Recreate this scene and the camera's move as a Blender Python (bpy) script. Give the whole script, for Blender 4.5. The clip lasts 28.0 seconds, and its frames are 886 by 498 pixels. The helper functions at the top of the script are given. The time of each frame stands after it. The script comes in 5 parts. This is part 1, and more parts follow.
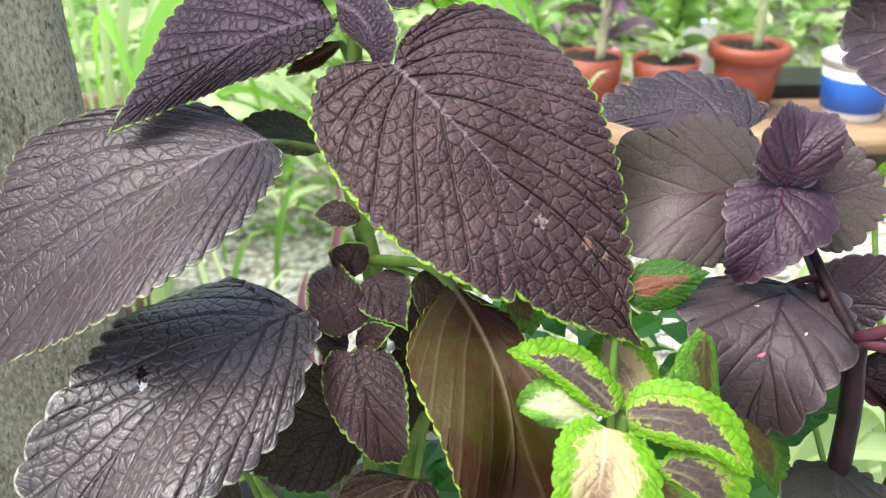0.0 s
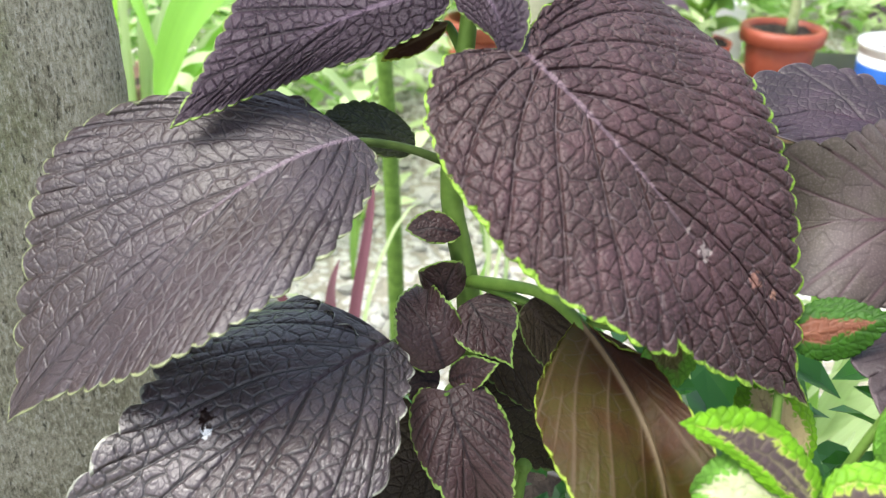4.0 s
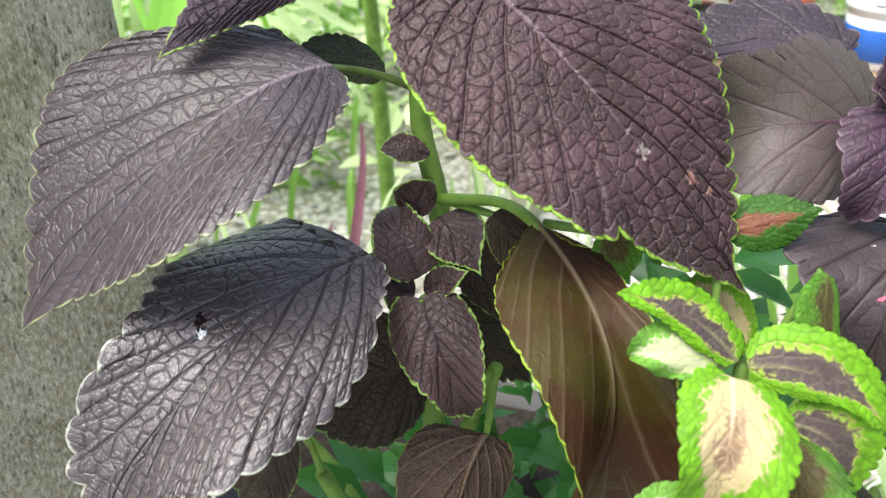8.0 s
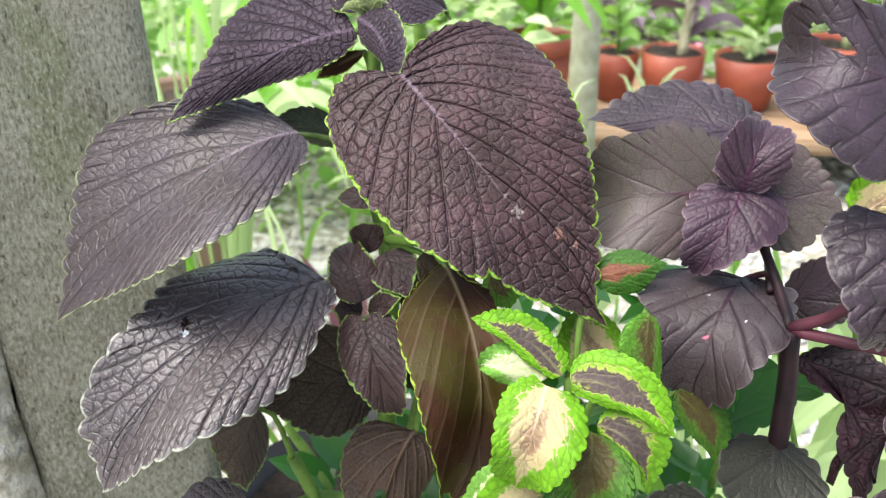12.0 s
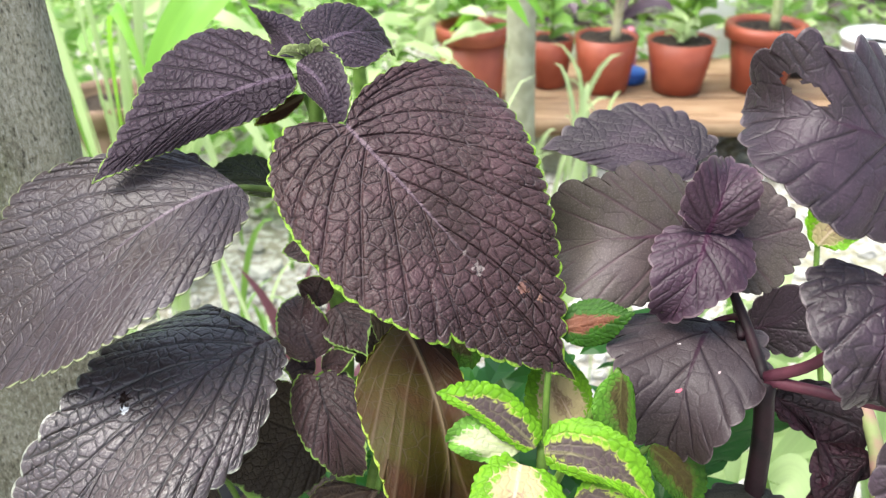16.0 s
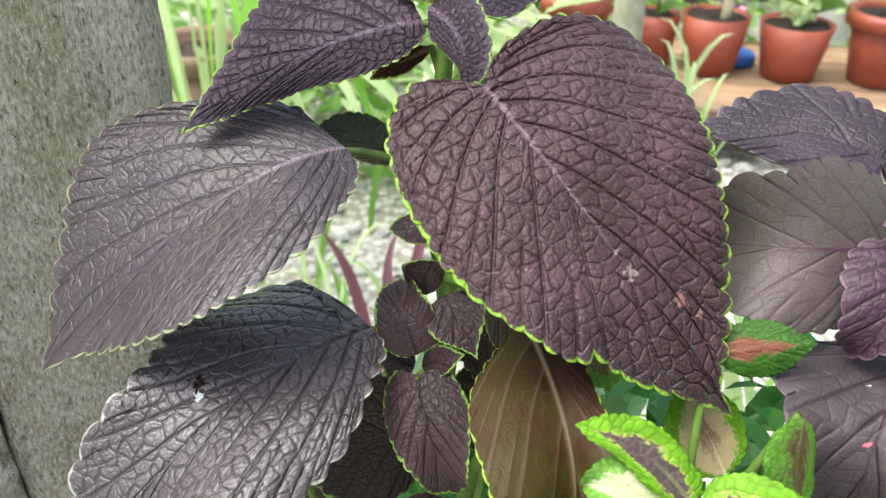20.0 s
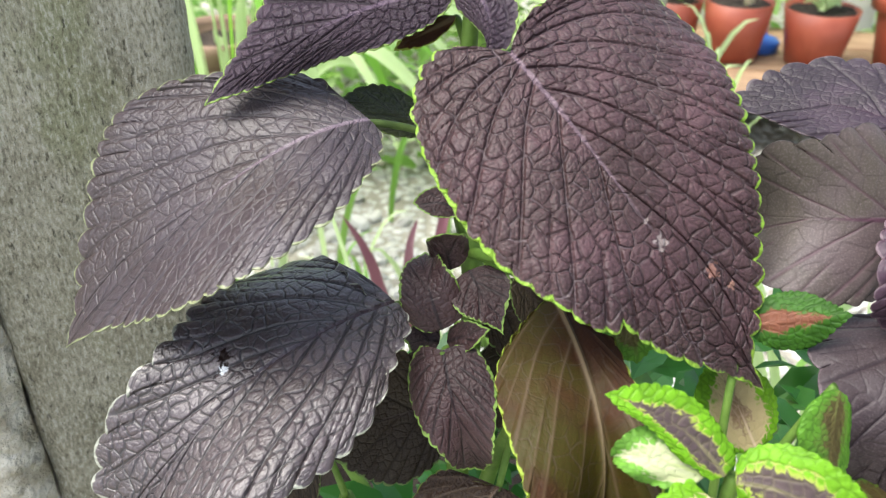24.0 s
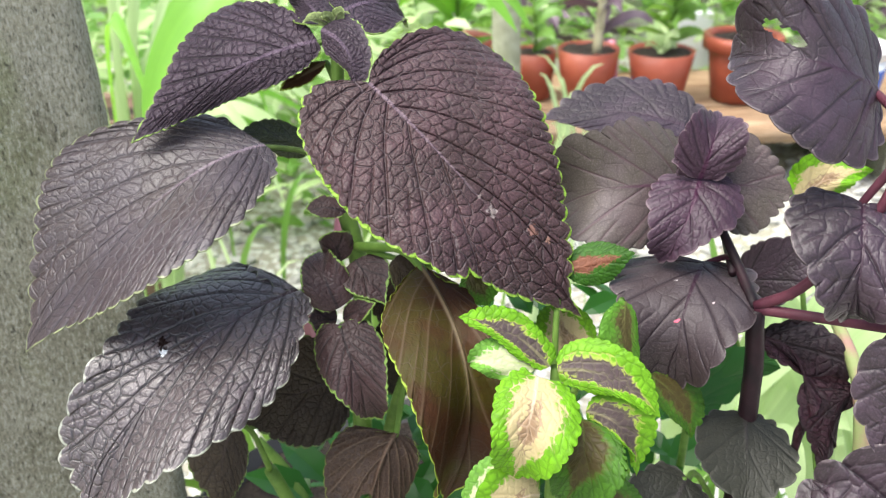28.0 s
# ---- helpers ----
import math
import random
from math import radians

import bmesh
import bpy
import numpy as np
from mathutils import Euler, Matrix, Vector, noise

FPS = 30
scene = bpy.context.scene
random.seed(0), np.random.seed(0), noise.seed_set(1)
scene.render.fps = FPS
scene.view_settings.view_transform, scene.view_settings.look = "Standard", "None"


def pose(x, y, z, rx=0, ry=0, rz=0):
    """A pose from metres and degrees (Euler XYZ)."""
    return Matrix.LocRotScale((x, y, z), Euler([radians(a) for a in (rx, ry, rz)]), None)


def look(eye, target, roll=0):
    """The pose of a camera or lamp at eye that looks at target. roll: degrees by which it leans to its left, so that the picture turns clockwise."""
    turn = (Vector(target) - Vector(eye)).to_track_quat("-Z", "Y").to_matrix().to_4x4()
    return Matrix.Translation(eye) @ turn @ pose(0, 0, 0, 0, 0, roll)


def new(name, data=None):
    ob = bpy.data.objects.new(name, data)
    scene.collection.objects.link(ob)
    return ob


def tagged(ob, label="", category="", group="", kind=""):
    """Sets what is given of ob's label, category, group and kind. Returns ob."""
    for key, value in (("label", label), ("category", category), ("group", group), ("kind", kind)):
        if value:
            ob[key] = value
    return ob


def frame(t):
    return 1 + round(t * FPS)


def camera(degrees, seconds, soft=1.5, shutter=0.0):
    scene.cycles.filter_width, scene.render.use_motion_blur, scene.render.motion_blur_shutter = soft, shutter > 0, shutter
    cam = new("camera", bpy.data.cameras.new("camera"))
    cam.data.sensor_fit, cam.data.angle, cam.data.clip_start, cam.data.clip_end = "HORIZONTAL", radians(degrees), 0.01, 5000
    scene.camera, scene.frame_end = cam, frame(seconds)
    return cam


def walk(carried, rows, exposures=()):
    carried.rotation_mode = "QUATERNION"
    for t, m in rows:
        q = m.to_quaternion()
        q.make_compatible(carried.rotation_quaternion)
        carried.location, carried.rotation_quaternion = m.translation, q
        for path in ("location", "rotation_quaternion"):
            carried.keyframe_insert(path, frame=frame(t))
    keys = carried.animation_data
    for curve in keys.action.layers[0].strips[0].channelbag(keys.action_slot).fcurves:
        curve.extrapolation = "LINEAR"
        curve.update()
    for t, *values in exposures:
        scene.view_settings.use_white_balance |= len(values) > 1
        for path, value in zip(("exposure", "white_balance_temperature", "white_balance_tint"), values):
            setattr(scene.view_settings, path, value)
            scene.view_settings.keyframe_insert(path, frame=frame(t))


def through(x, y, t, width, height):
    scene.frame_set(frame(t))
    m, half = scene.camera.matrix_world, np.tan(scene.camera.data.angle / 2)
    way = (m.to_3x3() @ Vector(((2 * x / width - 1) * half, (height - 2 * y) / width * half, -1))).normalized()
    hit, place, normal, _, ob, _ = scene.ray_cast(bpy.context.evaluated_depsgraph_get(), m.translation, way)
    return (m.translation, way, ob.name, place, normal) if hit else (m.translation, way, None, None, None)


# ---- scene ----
cam = camera(55.2, 28.0, soft=1.25)
PATH = [
    (0, (0.00579, 0.00467, 0.77799), (0.00036, 0.44933, 0.54940), -0.372),
    (0.5, (0.00939, 0.00456, 0.78582), (0.00455, 0.44849, 0.55582), -2.344),
    (1, (0.01183, 0.00625, 0.79011), (0.00903, 0.45028, 0.56026), -2.165),
    (1.5, (0.00727, 0.00759, 0.79614), (-0.00087, 0.45510, 0.57329), -1.794),
    (2, (0.01168, 0.00886, 0.79709), (0.00191, 0.45624, 0.57403), -2.184),
    (2.5, (0.01045, 0.01726, 0.79147), (0.00017, 0.46282, 0.56480), -1.714),
    (3, (-0.01001, 0.02184, 0.79153), (-0.03989, 0.46321, 0.55852), -1.451),
    (3.5, (-0.02433, 0.04194, 0.78092), (-0.04690, 0.47924, 0.53955), 0.392),
    (4, (-0.02748, 0.05091, 0.76898), (-0.03412, 0.48864, 0.52743), 1.215),
    (4.5, (-0.02003, 0.04921, 0.77445), (-0.02235, 0.48875, 0.53613), -0.303),
    (6.5, (-0.02127, 0.04995, 0.77929), (-0.01393, 0.49176, 0.54531), -0.533),
    (7, (-0.02257, 0.04292, 0.77828), (-0.02439, 0.48252, 0.54005), -1.265),
    (7.5, (-0.02198, 0.03443, 0.77295), (-0.02949, 0.47117, 0.52962), -0.623),
    (8, (-0.01752, 0.02195, 0.76268), (-0.02505, 0.45405, 0.51121), -0.600),
    (8.5, (-0.01580, 0.01198, 0.77509), (-0.02211, 0.44536, 0.52580), -0.531),
    (9, (-0.01529, 0.00651, 0.78784), (-0.02046, 0.44643, 0.55026), 0.614),
    (9.5, (-0.00814, -0.00212, 0.79193), (-0.01731, 0.43821, 0.55524), -1.265),
    (10, (-0.00049, -0.00987, 0.78769), (-0.00152, 0.43161, 0.55297), -1.224),
    (10.5, (0.01475, -0.02673, 0.77440), (0.01633, 0.41115, 0.53304), 0.025),
    (11, (0.05292, -0.02428, 0.77251), (0.01241, 0.41245, 0.53245), -2.280),
    (11.5, (0.05342, -0.03511, 0.77899), (-0.01080, 0.40035, 0.54182), -1.832),
    (12, (0.03889, -0.03378, 0.79689), (-0.01609, 0.40418, 0.56203), -0.549),
    (12.5, (0.03419, -0.03315, 0.80828), (-0.01091, 0.40417, 0.57013), 0.693),
    (13, (0.02572, -0.03293, 0.81455), (-0.01827, 0.40527, 0.57781), -0.442),
    (13.5, (0.02969, -0.03419, 0.81208), (0.00857, 0.40486, 0.57377), -1.431),
    (15.5, (0.01963, -0.02898, 0.80338), (0.01142, 0.40585, 0.55670), -0.323),
    (16, (0.03126, -0.00641, 0.81074), (0.01129, 0.42948, 0.56661), -0.998),
    (16.5, (0.03011, 0.01897, 0.80269), (-0.01298, 0.44890, 0.55109), -2.702),
    (17, (0.03230, 0.02810, 0.80056), (-0.00930, 0.45824, 0.54907), -2.416),
    (17.5, (0.02550, 0.03039, 0.79515), (-0.02156, 0.45825, 0.54076), -2.700),
    (18, (0.02432, 0.02916, 0.79637), (-0.02374, 0.45654, 0.54134), -2.946),
    (18.5, (0.02475, 0.03182, 0.79783), (-0.00936, 0.45802, 0.53862), -1.006),
    (19, (0.00947, 0.02652, 0.79386), (-0.04485, 0.45048, 0.53443), -0.000),
    (19.5, (0.00537, 0.03150, 0.79040), (-0.05379, 0.45276, 0.52764), 0.413),
    (20, (0.00954, 0.03546, 0.79246), (-0.05125, 0.45841, 0.53282), 1.034),
    (20.5, (0.00560, 0.04343, 0.79374), (-0.06316, 0.46246, 0.52976), 1.234),
    (22.5, (0.01667, 0.04386, 0.79375), (-0.04899, 0.46340, 0.52980), -0.600),
    (23, (0.00807, 0.04224, 0.78301), (-0.06287, 0.45981, 0.51731), -0.549),
    (23.5, (0.00280, 0.03731, 0.79044), (-0.07119, 0.45743, 0.52961), 0.163),
    (24, (0.00789, 0.03467, 0.78591), (-0.06375, 0.45338, 0.52217), 0.147),
    (24.5, (0.01331, 0.03197, 0.78716), (-0.05222, 0.45592, 0.53030), 0.191),
    (25, (0.01228, 0.02678, 0.77675), (-0.04612, 0.44864, 0.51478), -0.386),
    (25.5, (0.01279, 0.02483, 0.79338), (-0.03521, 0.45939, 0.55079), -3.286),
    (26, (0.01333, 0.02355, 0.79811), (-0.02736, 0.46121, 0.55978), -4.642),
    (26.5, (0.01263, 0.02250, 0.79814), (-0.02131, 0.46189, 0.56195), -4.124),
    (27, (0.01175, 0.01715, 0.79731), (-0.02601, 0.45490, 0.55867), -3.420),
    (27.5, (0.01132, -0.00359, 0.80115), (-0.02501, 0.43526, 0.56431), -2.148),
    (28, (0.02061, -0.04109, 0.79944), (0.01022, 0.40114, 0.56637), -1.315),
]
walk(cam, [(t, look(eye, target, roll)) for t, eye, target, roll in PATH])
cam.data.dof.use_dof = True
cam.data.dof.focus_distance = 0.272
cam.data.dof.aperture_fstop = 21.0

# ---- world and light: bright overcast sky over a garden ----
world = bpy.data.worlds.new("world")
scene.world = world
world.use_nodes = True
wn = world.node_tree.nodes
sky = wn.new("ShaderNodeTexSky")
sky.sky_type = "NISHITA"
sky.sun_disc = False
sky.sun_elevation, sky.sun_rotation = radians(60), radians(-100)
sky.dust_density = 3.0
grey = wn.new("ShaderNodeHueSaturation")
grey.inputs["Saturation"].default_value = 0.7
world.node_tree.links.new(sky.outputs[0], grey.inputs["Color"])
world.node_tree.links.new(grey.outputs[0], wn["Background"].inputs[0])
wn["Background"].inputs[1].default_value = 0.13
SUN = bpy.data.lights.new("sun", "SUN")
SUN.energy, SUN.angle, SUN.color = 2.5, radians(50), (1.0, 0.98, 0.93)
new("sun", SUN).matrix_world = look((-1.0, -0.45, 3.0), (0, 0, 0))
scene.view_settings.exposure = 1.42


# ---- materials ----
class Nodes:
    """Short hand for building a node material."""

    def __init__(self, name):
        self.mat = bpy.data.materials.new(name)
        self.mat.use_nodes = True
        self.t = self.mat.node_tree
        self.out = self.t.nodes["Material Output"]
        self.bsdf = self.t.nodes["Principled BSDF"]

    def link(self, a, b):
        self.t.links.new(a, b)

    def add(self, kind, inputs=None, **props):
        n = self.t.nodes.new(kind)
        for k, v in props.items():
            setattr(n, k, v)
        for k, v in (inputs or {}).items():
            self.put(n.inputs[k], v)
        return n

    def put(self, socket, v):
        if isinstance(v, bpy.types.NodeSocket):
            self.link(v, socket)
        elif isinstance(v, tuple) and len(v) == 3 and socket.type == "RGBA":
            socket.default_value = (*v, 1)
        else:
            socket.default_value = v

    def attr(self, name):
        return self.add("ShaderNodeAttribute", attribute_name=name).outputs["Fac"]

    def math(self, op, a, b=0.0, clamp=False):
        n = self.add("ShaderNodeMath", {0: a, 1: b}, operation=op)
        n.use_clamp = clamp
        return n.outputs[0]

    def mix(self, f, a, b):
        n = self.add("ShaderNodeMix", data_type="RGBA")
        self.put(n.inputs[0], f)
        self.put(n.inputs[6], a)
        self.put(n.inputs[7], b)
        return n.outputs[2]

    def ramp(self, f, lo, hi):
        n = self.add("ShaderNodeMapRange", {0: f, 1: lo, 2: hi})
        n.interpolation_type = "SMOOTHSTEP"
        return n.outputs[0]

    def noise(self, scale, detail=3.0, vec=None, rough=0.55):
        n = self.add("ShaderNodeTexNoise", {"Scale": scale, "Detail": detail, "Roughness": rough})
        if vec is not None:
            self.link(vec, n.inputs["Vector"])
        return n.outputs[0]

    def obj(self):
        return self.add("ShaderNodeTexCoord").outputs["Object"]

    def uv(self):
        return self.add("ShaderNodeTexCoord").outputs["UV"]

    def bump(self, h, strength, dist):
        n = self.add("ShaderNodeBump", {"Height": h, "Strength": strength, "Distance": dist})
        self.link(n.outputs[0], self.bsdf.inputs["Normal"])
        return n

    def finish(self, col, rough, spec=0.5, metal=0.0):
        self.put(self.bsdf.inputs["Base Color"], col)
        self.put(self.bsdf.inputs["Roughness"], rough)
        self.put(self.bsdf.inputs["Specular IOR Level"], spec)
        self.bsdf.inputs["Metallic"].default_value = metal
        return self.mat

    def glow_through(self, col, amount):
        """Thin tissue: a share of the light comes through from the other side."""
        tr = self.add("ShaderNodeBsdfTranslucent", {"Color": col})
        m = self.add("ShaderNodeMixShader", {0: amount})
        self.link(self.bsdf.outputs[0], m.inputs[1])
        self.link(tr.outputs[0], m.inputs[2])
        self.link(m.outputs[0], self.out.inputs[0])


def leaf_material(name, dark, light, vein, rim, rough=0.40, spec=0.6, through=(0.1, 0.06, 0.03), amount=0.05, rim_at=0.0006, net=0.5, net_col=None, spots=(), patch=None, vein_amount=0.5, side=None, thread=0.0, thread_col=(0.2, 0.15, 0.16), fuzz=0.5, depth=0.5, coat=0.0):
    """Leaf tissue: sunk side veins and a net of small veins, painted dark as crease shade unless given a colour, a main
    vein, blotches and a coloured margin.
    """
    k = Nodes(name)
    uv = k.uv()
    v, edge, side_mm, net_mm, fine_mm = (k.attr(a) for a in ("vein", "edge", "side", "net", "fine"))
    tone = k.noise(48.0, 5.0, uv)
    grain = k.noise(1500.0, 3.0, uv)
    col = k.mix(k.ramp(tone, 0.3, 0.72), dark, light)
    if patch:
        col = k.mix(k.math("MULTIPLY", k.ramp(k.noise(30.0, 4.0, uv), 0.42, 0.62), 0.8), col, patch)
    col = k.mix(k.math("MULTIPLY", k.ramp(grain, 0.45, 0.72), fuzz), col, tuple(1.7 * a for a in light))
    far = k.ramp(edge, 0.0, 0.003)
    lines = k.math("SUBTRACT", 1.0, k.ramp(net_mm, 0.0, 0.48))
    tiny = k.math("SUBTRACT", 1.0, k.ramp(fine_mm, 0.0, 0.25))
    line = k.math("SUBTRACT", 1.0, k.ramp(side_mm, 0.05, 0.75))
    # crease shade put into the colour: without net_col, grooves get darkened leaf tone
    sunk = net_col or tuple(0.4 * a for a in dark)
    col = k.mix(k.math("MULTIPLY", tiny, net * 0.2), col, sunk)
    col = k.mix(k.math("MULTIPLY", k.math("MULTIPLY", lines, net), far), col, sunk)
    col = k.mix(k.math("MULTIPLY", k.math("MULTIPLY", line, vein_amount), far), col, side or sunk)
    if thread:
        fine = k.math("SUBTRACT", 1.0, k.ramp(k.math("MINIMUM", net_mm, side_mm), 0.06, 0.30))
        where = k.ramp(k.noise(60.0, 3.0, uv), 0.40, 0.62)
        col = k.mix(k.math("MULTIPLY", k.math("MULTIPLY", fine, where), thread), col, thread_col)
    col = k.mix(k.math("MULTIPLY", k.ramp(v, 0.30, 0.80), 0.9), col, vein)
    gloss = spec
    for (su, sv, r, c) in spots:
        d = k.add("ShaderNodeVectorMath", {0: uv, 1: (su, sv, 0)}, operation="DISTANCE").outputs["Value"]
        d = k.math("ADD", d, k.math("MULTIPLY", k.math("SUBTRACT", k.noise(600.0, 4.0, uv), 0.5), r * 3.4))
        spot = k.ramp(d, r * 0.4, r * 0.7)
        col = k.mix(k.math("SUBTRACT", 1.0, spot), col, c)
        gloss = k.math("MULTIPLY", spot, gloss)
    wob = k.math("MULTIPLY", k.math("SUBTRACT", k.noise(260.0, 3.0, uv), 0.45), rim_at * 4.0)
    col = k.mix(k.math("SUBTRACT", 1.0, k.ramp(k.math("ADD", edge, wob), rim_at * 0.5, rim_at)), col, rim)
    h = k.math("ADD", k.math("MULTIPLY", k.ramp(fine_mm, 0.0, 0.5), 0.30), k.math("MULTIPLY", grain, 0.35))
    h = k.math("ADD", h, k.math("MULTIPLY", k.noise(420.0, 3.0, uv), 0.6))
    h = k.math("SUBTRACT", h, k.math("MULTIPLY", k.math("MULTIPLY", k.math("MAXIMUM", lines, line), far), 0.9))
    k.bump(h, depth, 0.0006)
    k.finish(col, k.math("ADD", k.math("MULTIPLY", tone, 0.16), rough - 0.08), gloss)
    k.bsdf.inputs["Coat Weight"].default_value, k.bsdf.inputs["Coat Roughness"].default_value = coat, 0.32
    k.glow_through(through, amount)
    return k.mat


def variegated_material(name, green, pale, core, core_at, pale_at, net_col, rough=0.5):
    """Coleus leaf with a green margin, a pale band and a dark netted heart; the zones follow the blade."""
    k = Nodes(name)
    uv = k.uv()
    v, side_mm, net_mm = (k.attr(a) for a in ("vein", "side", "net"))
    cells = k.math("MINIMUM", k.ramp(net_mm, 0.0, 0.45), k.ramp(side_mm, 0.0, 0.5))
    warp = k.math("ADD", k.math("SUBTRACT", k.noise(120.0, 5.0, uv, 0.7), 0.5), k.math("MULTIPLY", k.math("SUBTRACT", cells, 0.7), 0.16))
    zone = k.math("ADD", k.attr("zone"), k.math("MULTIPLY", warp, 0.75))
    g2 = tuple(c * 0.62 for c in green)
    col = k.mix(k.ramp(k.noise(160.0, 3.0, uv), 0.3, 0.7), green, g2)
    col = k.mix(k.math("MULTIPLY", k.math("SUBTRACT", 1.0, cells), 0.6), col, tuple(c * 0.42 for c in green))
    col = k.mix(k.math("SUBTRACT", 1.0, k.ramp(zone, pale_at - 0.07, pale_at + 0.06)), col, pale)
    heart = k.math("SUBTRACT", 1.0, k.ramp(zone, core_at - 0.05, core_at + 0.04))
    dark = k.mix(k.math("MULTIPLY", k.math("SUBTRACT", 1.0, cells), 0.28), core, net_col)
    dark = k.mix(k.math("MULTIPLY", k.ramp(k.noise(300.0, 4.0, uv), 0.4, 0.7), 0.45), dark, tuple(0.55 * c for c in core))
    col = k.mix(heart, col, dark)
    col = k.mix(k.math("MULTIPLY", k.ramp(v, 0.6, 0.95), 0.6), col, net_col)
    h = k.math("ADD", k.math("MULTIPLY", cells, 0.5), k.math("MULTIPLY", k.noise(900.0, 3.0, uv), 0.4))
    k.bump(h, 0.5, 0.0005)
    k.finish(col, rough, 0.28)
    k.glow_through(k.mix(0.5, col, green), 0.22)
    return k.mat


def stalk_material(name, a, b, rough=0.55, through=0.0):
    k = Nodes(name)
    o = k.obj()
    col = k.mix(k.ramp(k.noise(90.0, 4.0, o), 0.35, 0.68), a, b)
    k.bump(k.noise(500.0, 3.0, o), 0.3, 0.0006)
    return k.finish(col, rough, 0.25)


def plain_material(name, a, b, scale, rough, bump=0.3, dist=0.002, spec=0.4, detail=4.0, bscale=None):
    k = Nodes(name)
    o = k.obj()
    n = k.noise(scale, detail, o)
    col = k.mix(k.ramp(n, 0.3, 0.7), a, b)
    k.bump(k.noise(bscale or scale * 4, 5.0, o), bump, dist)
    return k.finish(col, rough, spec)


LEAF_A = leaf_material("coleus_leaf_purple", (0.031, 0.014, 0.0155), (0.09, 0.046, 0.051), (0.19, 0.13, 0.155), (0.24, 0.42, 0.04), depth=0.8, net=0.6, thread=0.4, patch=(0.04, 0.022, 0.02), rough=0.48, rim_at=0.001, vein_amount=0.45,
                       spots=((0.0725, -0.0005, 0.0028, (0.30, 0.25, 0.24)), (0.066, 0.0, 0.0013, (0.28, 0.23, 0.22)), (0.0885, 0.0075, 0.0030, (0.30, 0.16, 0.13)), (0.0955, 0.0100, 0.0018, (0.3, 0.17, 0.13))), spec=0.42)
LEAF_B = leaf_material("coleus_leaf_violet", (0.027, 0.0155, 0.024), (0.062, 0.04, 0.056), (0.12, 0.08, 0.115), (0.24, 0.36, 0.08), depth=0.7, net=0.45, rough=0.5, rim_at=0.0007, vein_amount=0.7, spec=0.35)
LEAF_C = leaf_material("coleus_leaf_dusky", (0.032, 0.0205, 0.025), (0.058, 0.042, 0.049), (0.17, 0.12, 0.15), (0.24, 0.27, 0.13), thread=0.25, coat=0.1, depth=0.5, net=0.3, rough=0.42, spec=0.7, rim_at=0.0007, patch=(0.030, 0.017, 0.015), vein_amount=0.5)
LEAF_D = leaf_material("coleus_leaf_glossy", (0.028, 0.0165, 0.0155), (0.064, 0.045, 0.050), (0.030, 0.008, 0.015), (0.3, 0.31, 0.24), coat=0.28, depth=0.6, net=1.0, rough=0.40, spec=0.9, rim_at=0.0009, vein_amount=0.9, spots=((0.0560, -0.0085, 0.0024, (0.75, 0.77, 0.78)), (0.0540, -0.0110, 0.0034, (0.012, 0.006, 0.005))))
LEAF_E = leaf_material("coleus_leaf_backlit_brown", (0.034, 0.012, 0.0055), (0.052, 0.021, 0.0085), (0.17, 0.125, 0.07), (0.3, 0.42, 0.05), rim_at=0.0009, depth=0.3, rough=0.5, through=(0.28, 0.13, 0.022), amount=0.2, patch=(0.050, 0.050, 0.007), net=0.3, vein_amount=0.5, side=(0.12, 0.08, 0.045), spec=0.2, thread=0.35, thread_col=(0.15, 0.11, 0.07))
LEAF_F = leaf_material("coleus_leaf_young", (0.0273, 0.0126, 0.0131), (0.0594, 0.0308, 0.0319), (0.010, 0.004, 0.006), (0.22, 0.36, 0.07), net=0.15, depth=0.4, rim_at=0.0009, rough=0.45, vein_amount=0.9, spec=0.4)
LEAF_K = leaf_material("coleus_leaf_shaded_brown", (0.024, 0.0155, 0.01), (0.046, 0.034, 0.02), (0.04, 0.028, 0.022), (0.12, 0.18, 0.05), rim_at=0.0008, depth=0.4, spec=0.2)
LEAF_L = leaf_material("coleus_leaf_withered", (0.02, 0.0085, 0.005), (0.048, 0.024, 0.013), (0.15, 0.10, 0.07), (0.16, 0.20, 0.03), depth=0.8, net=0.35, net_col=(0.13, 0.085, 0.05), vein_amount=0.7, side=(0.12, 0.08, 0.05), spec=0.4)
PERILLA_LINE = (0.010, 0.004, 0.008)
LEAF_P = leaf_material("perilla_leaf_purple", (0.0282, 0.0150, 0.0240), (0.0492, 0.0294, 0.0420), (0.030, 0.010, 0.022), (0.11, 0.085, 0.09), depth=0.3, rough=0.46, net=0.22, vein_amount=0.8, side=PERILLA_LINE, spec=0.45, patch=(0.020, 0.014, 0.015))
LEAF_R = leaf_material("perilla_leaf_grey_purple", (0.0391, 0.0282, 0.0328), (0.0655, 0.0517, 0.0546), (0.026, 0.008, 0.018), (0.11, 0.085, 0.09), depth=0.25, rough=0.46, net=0.2, vein_amount=0.8, side=PERILLA_LINE, spots=((0.0330, -0.0015, 0.0013, (0.62, 0.14, 0.20)), (0.0150, -0.006, 0.0009, (0.6, 0.55, 0.55)), (0.022, 0.009, 0.0007, (0.5, 0.4, 0.4))), spec=0.28, patch=(0.030, 0.019, 0.020))
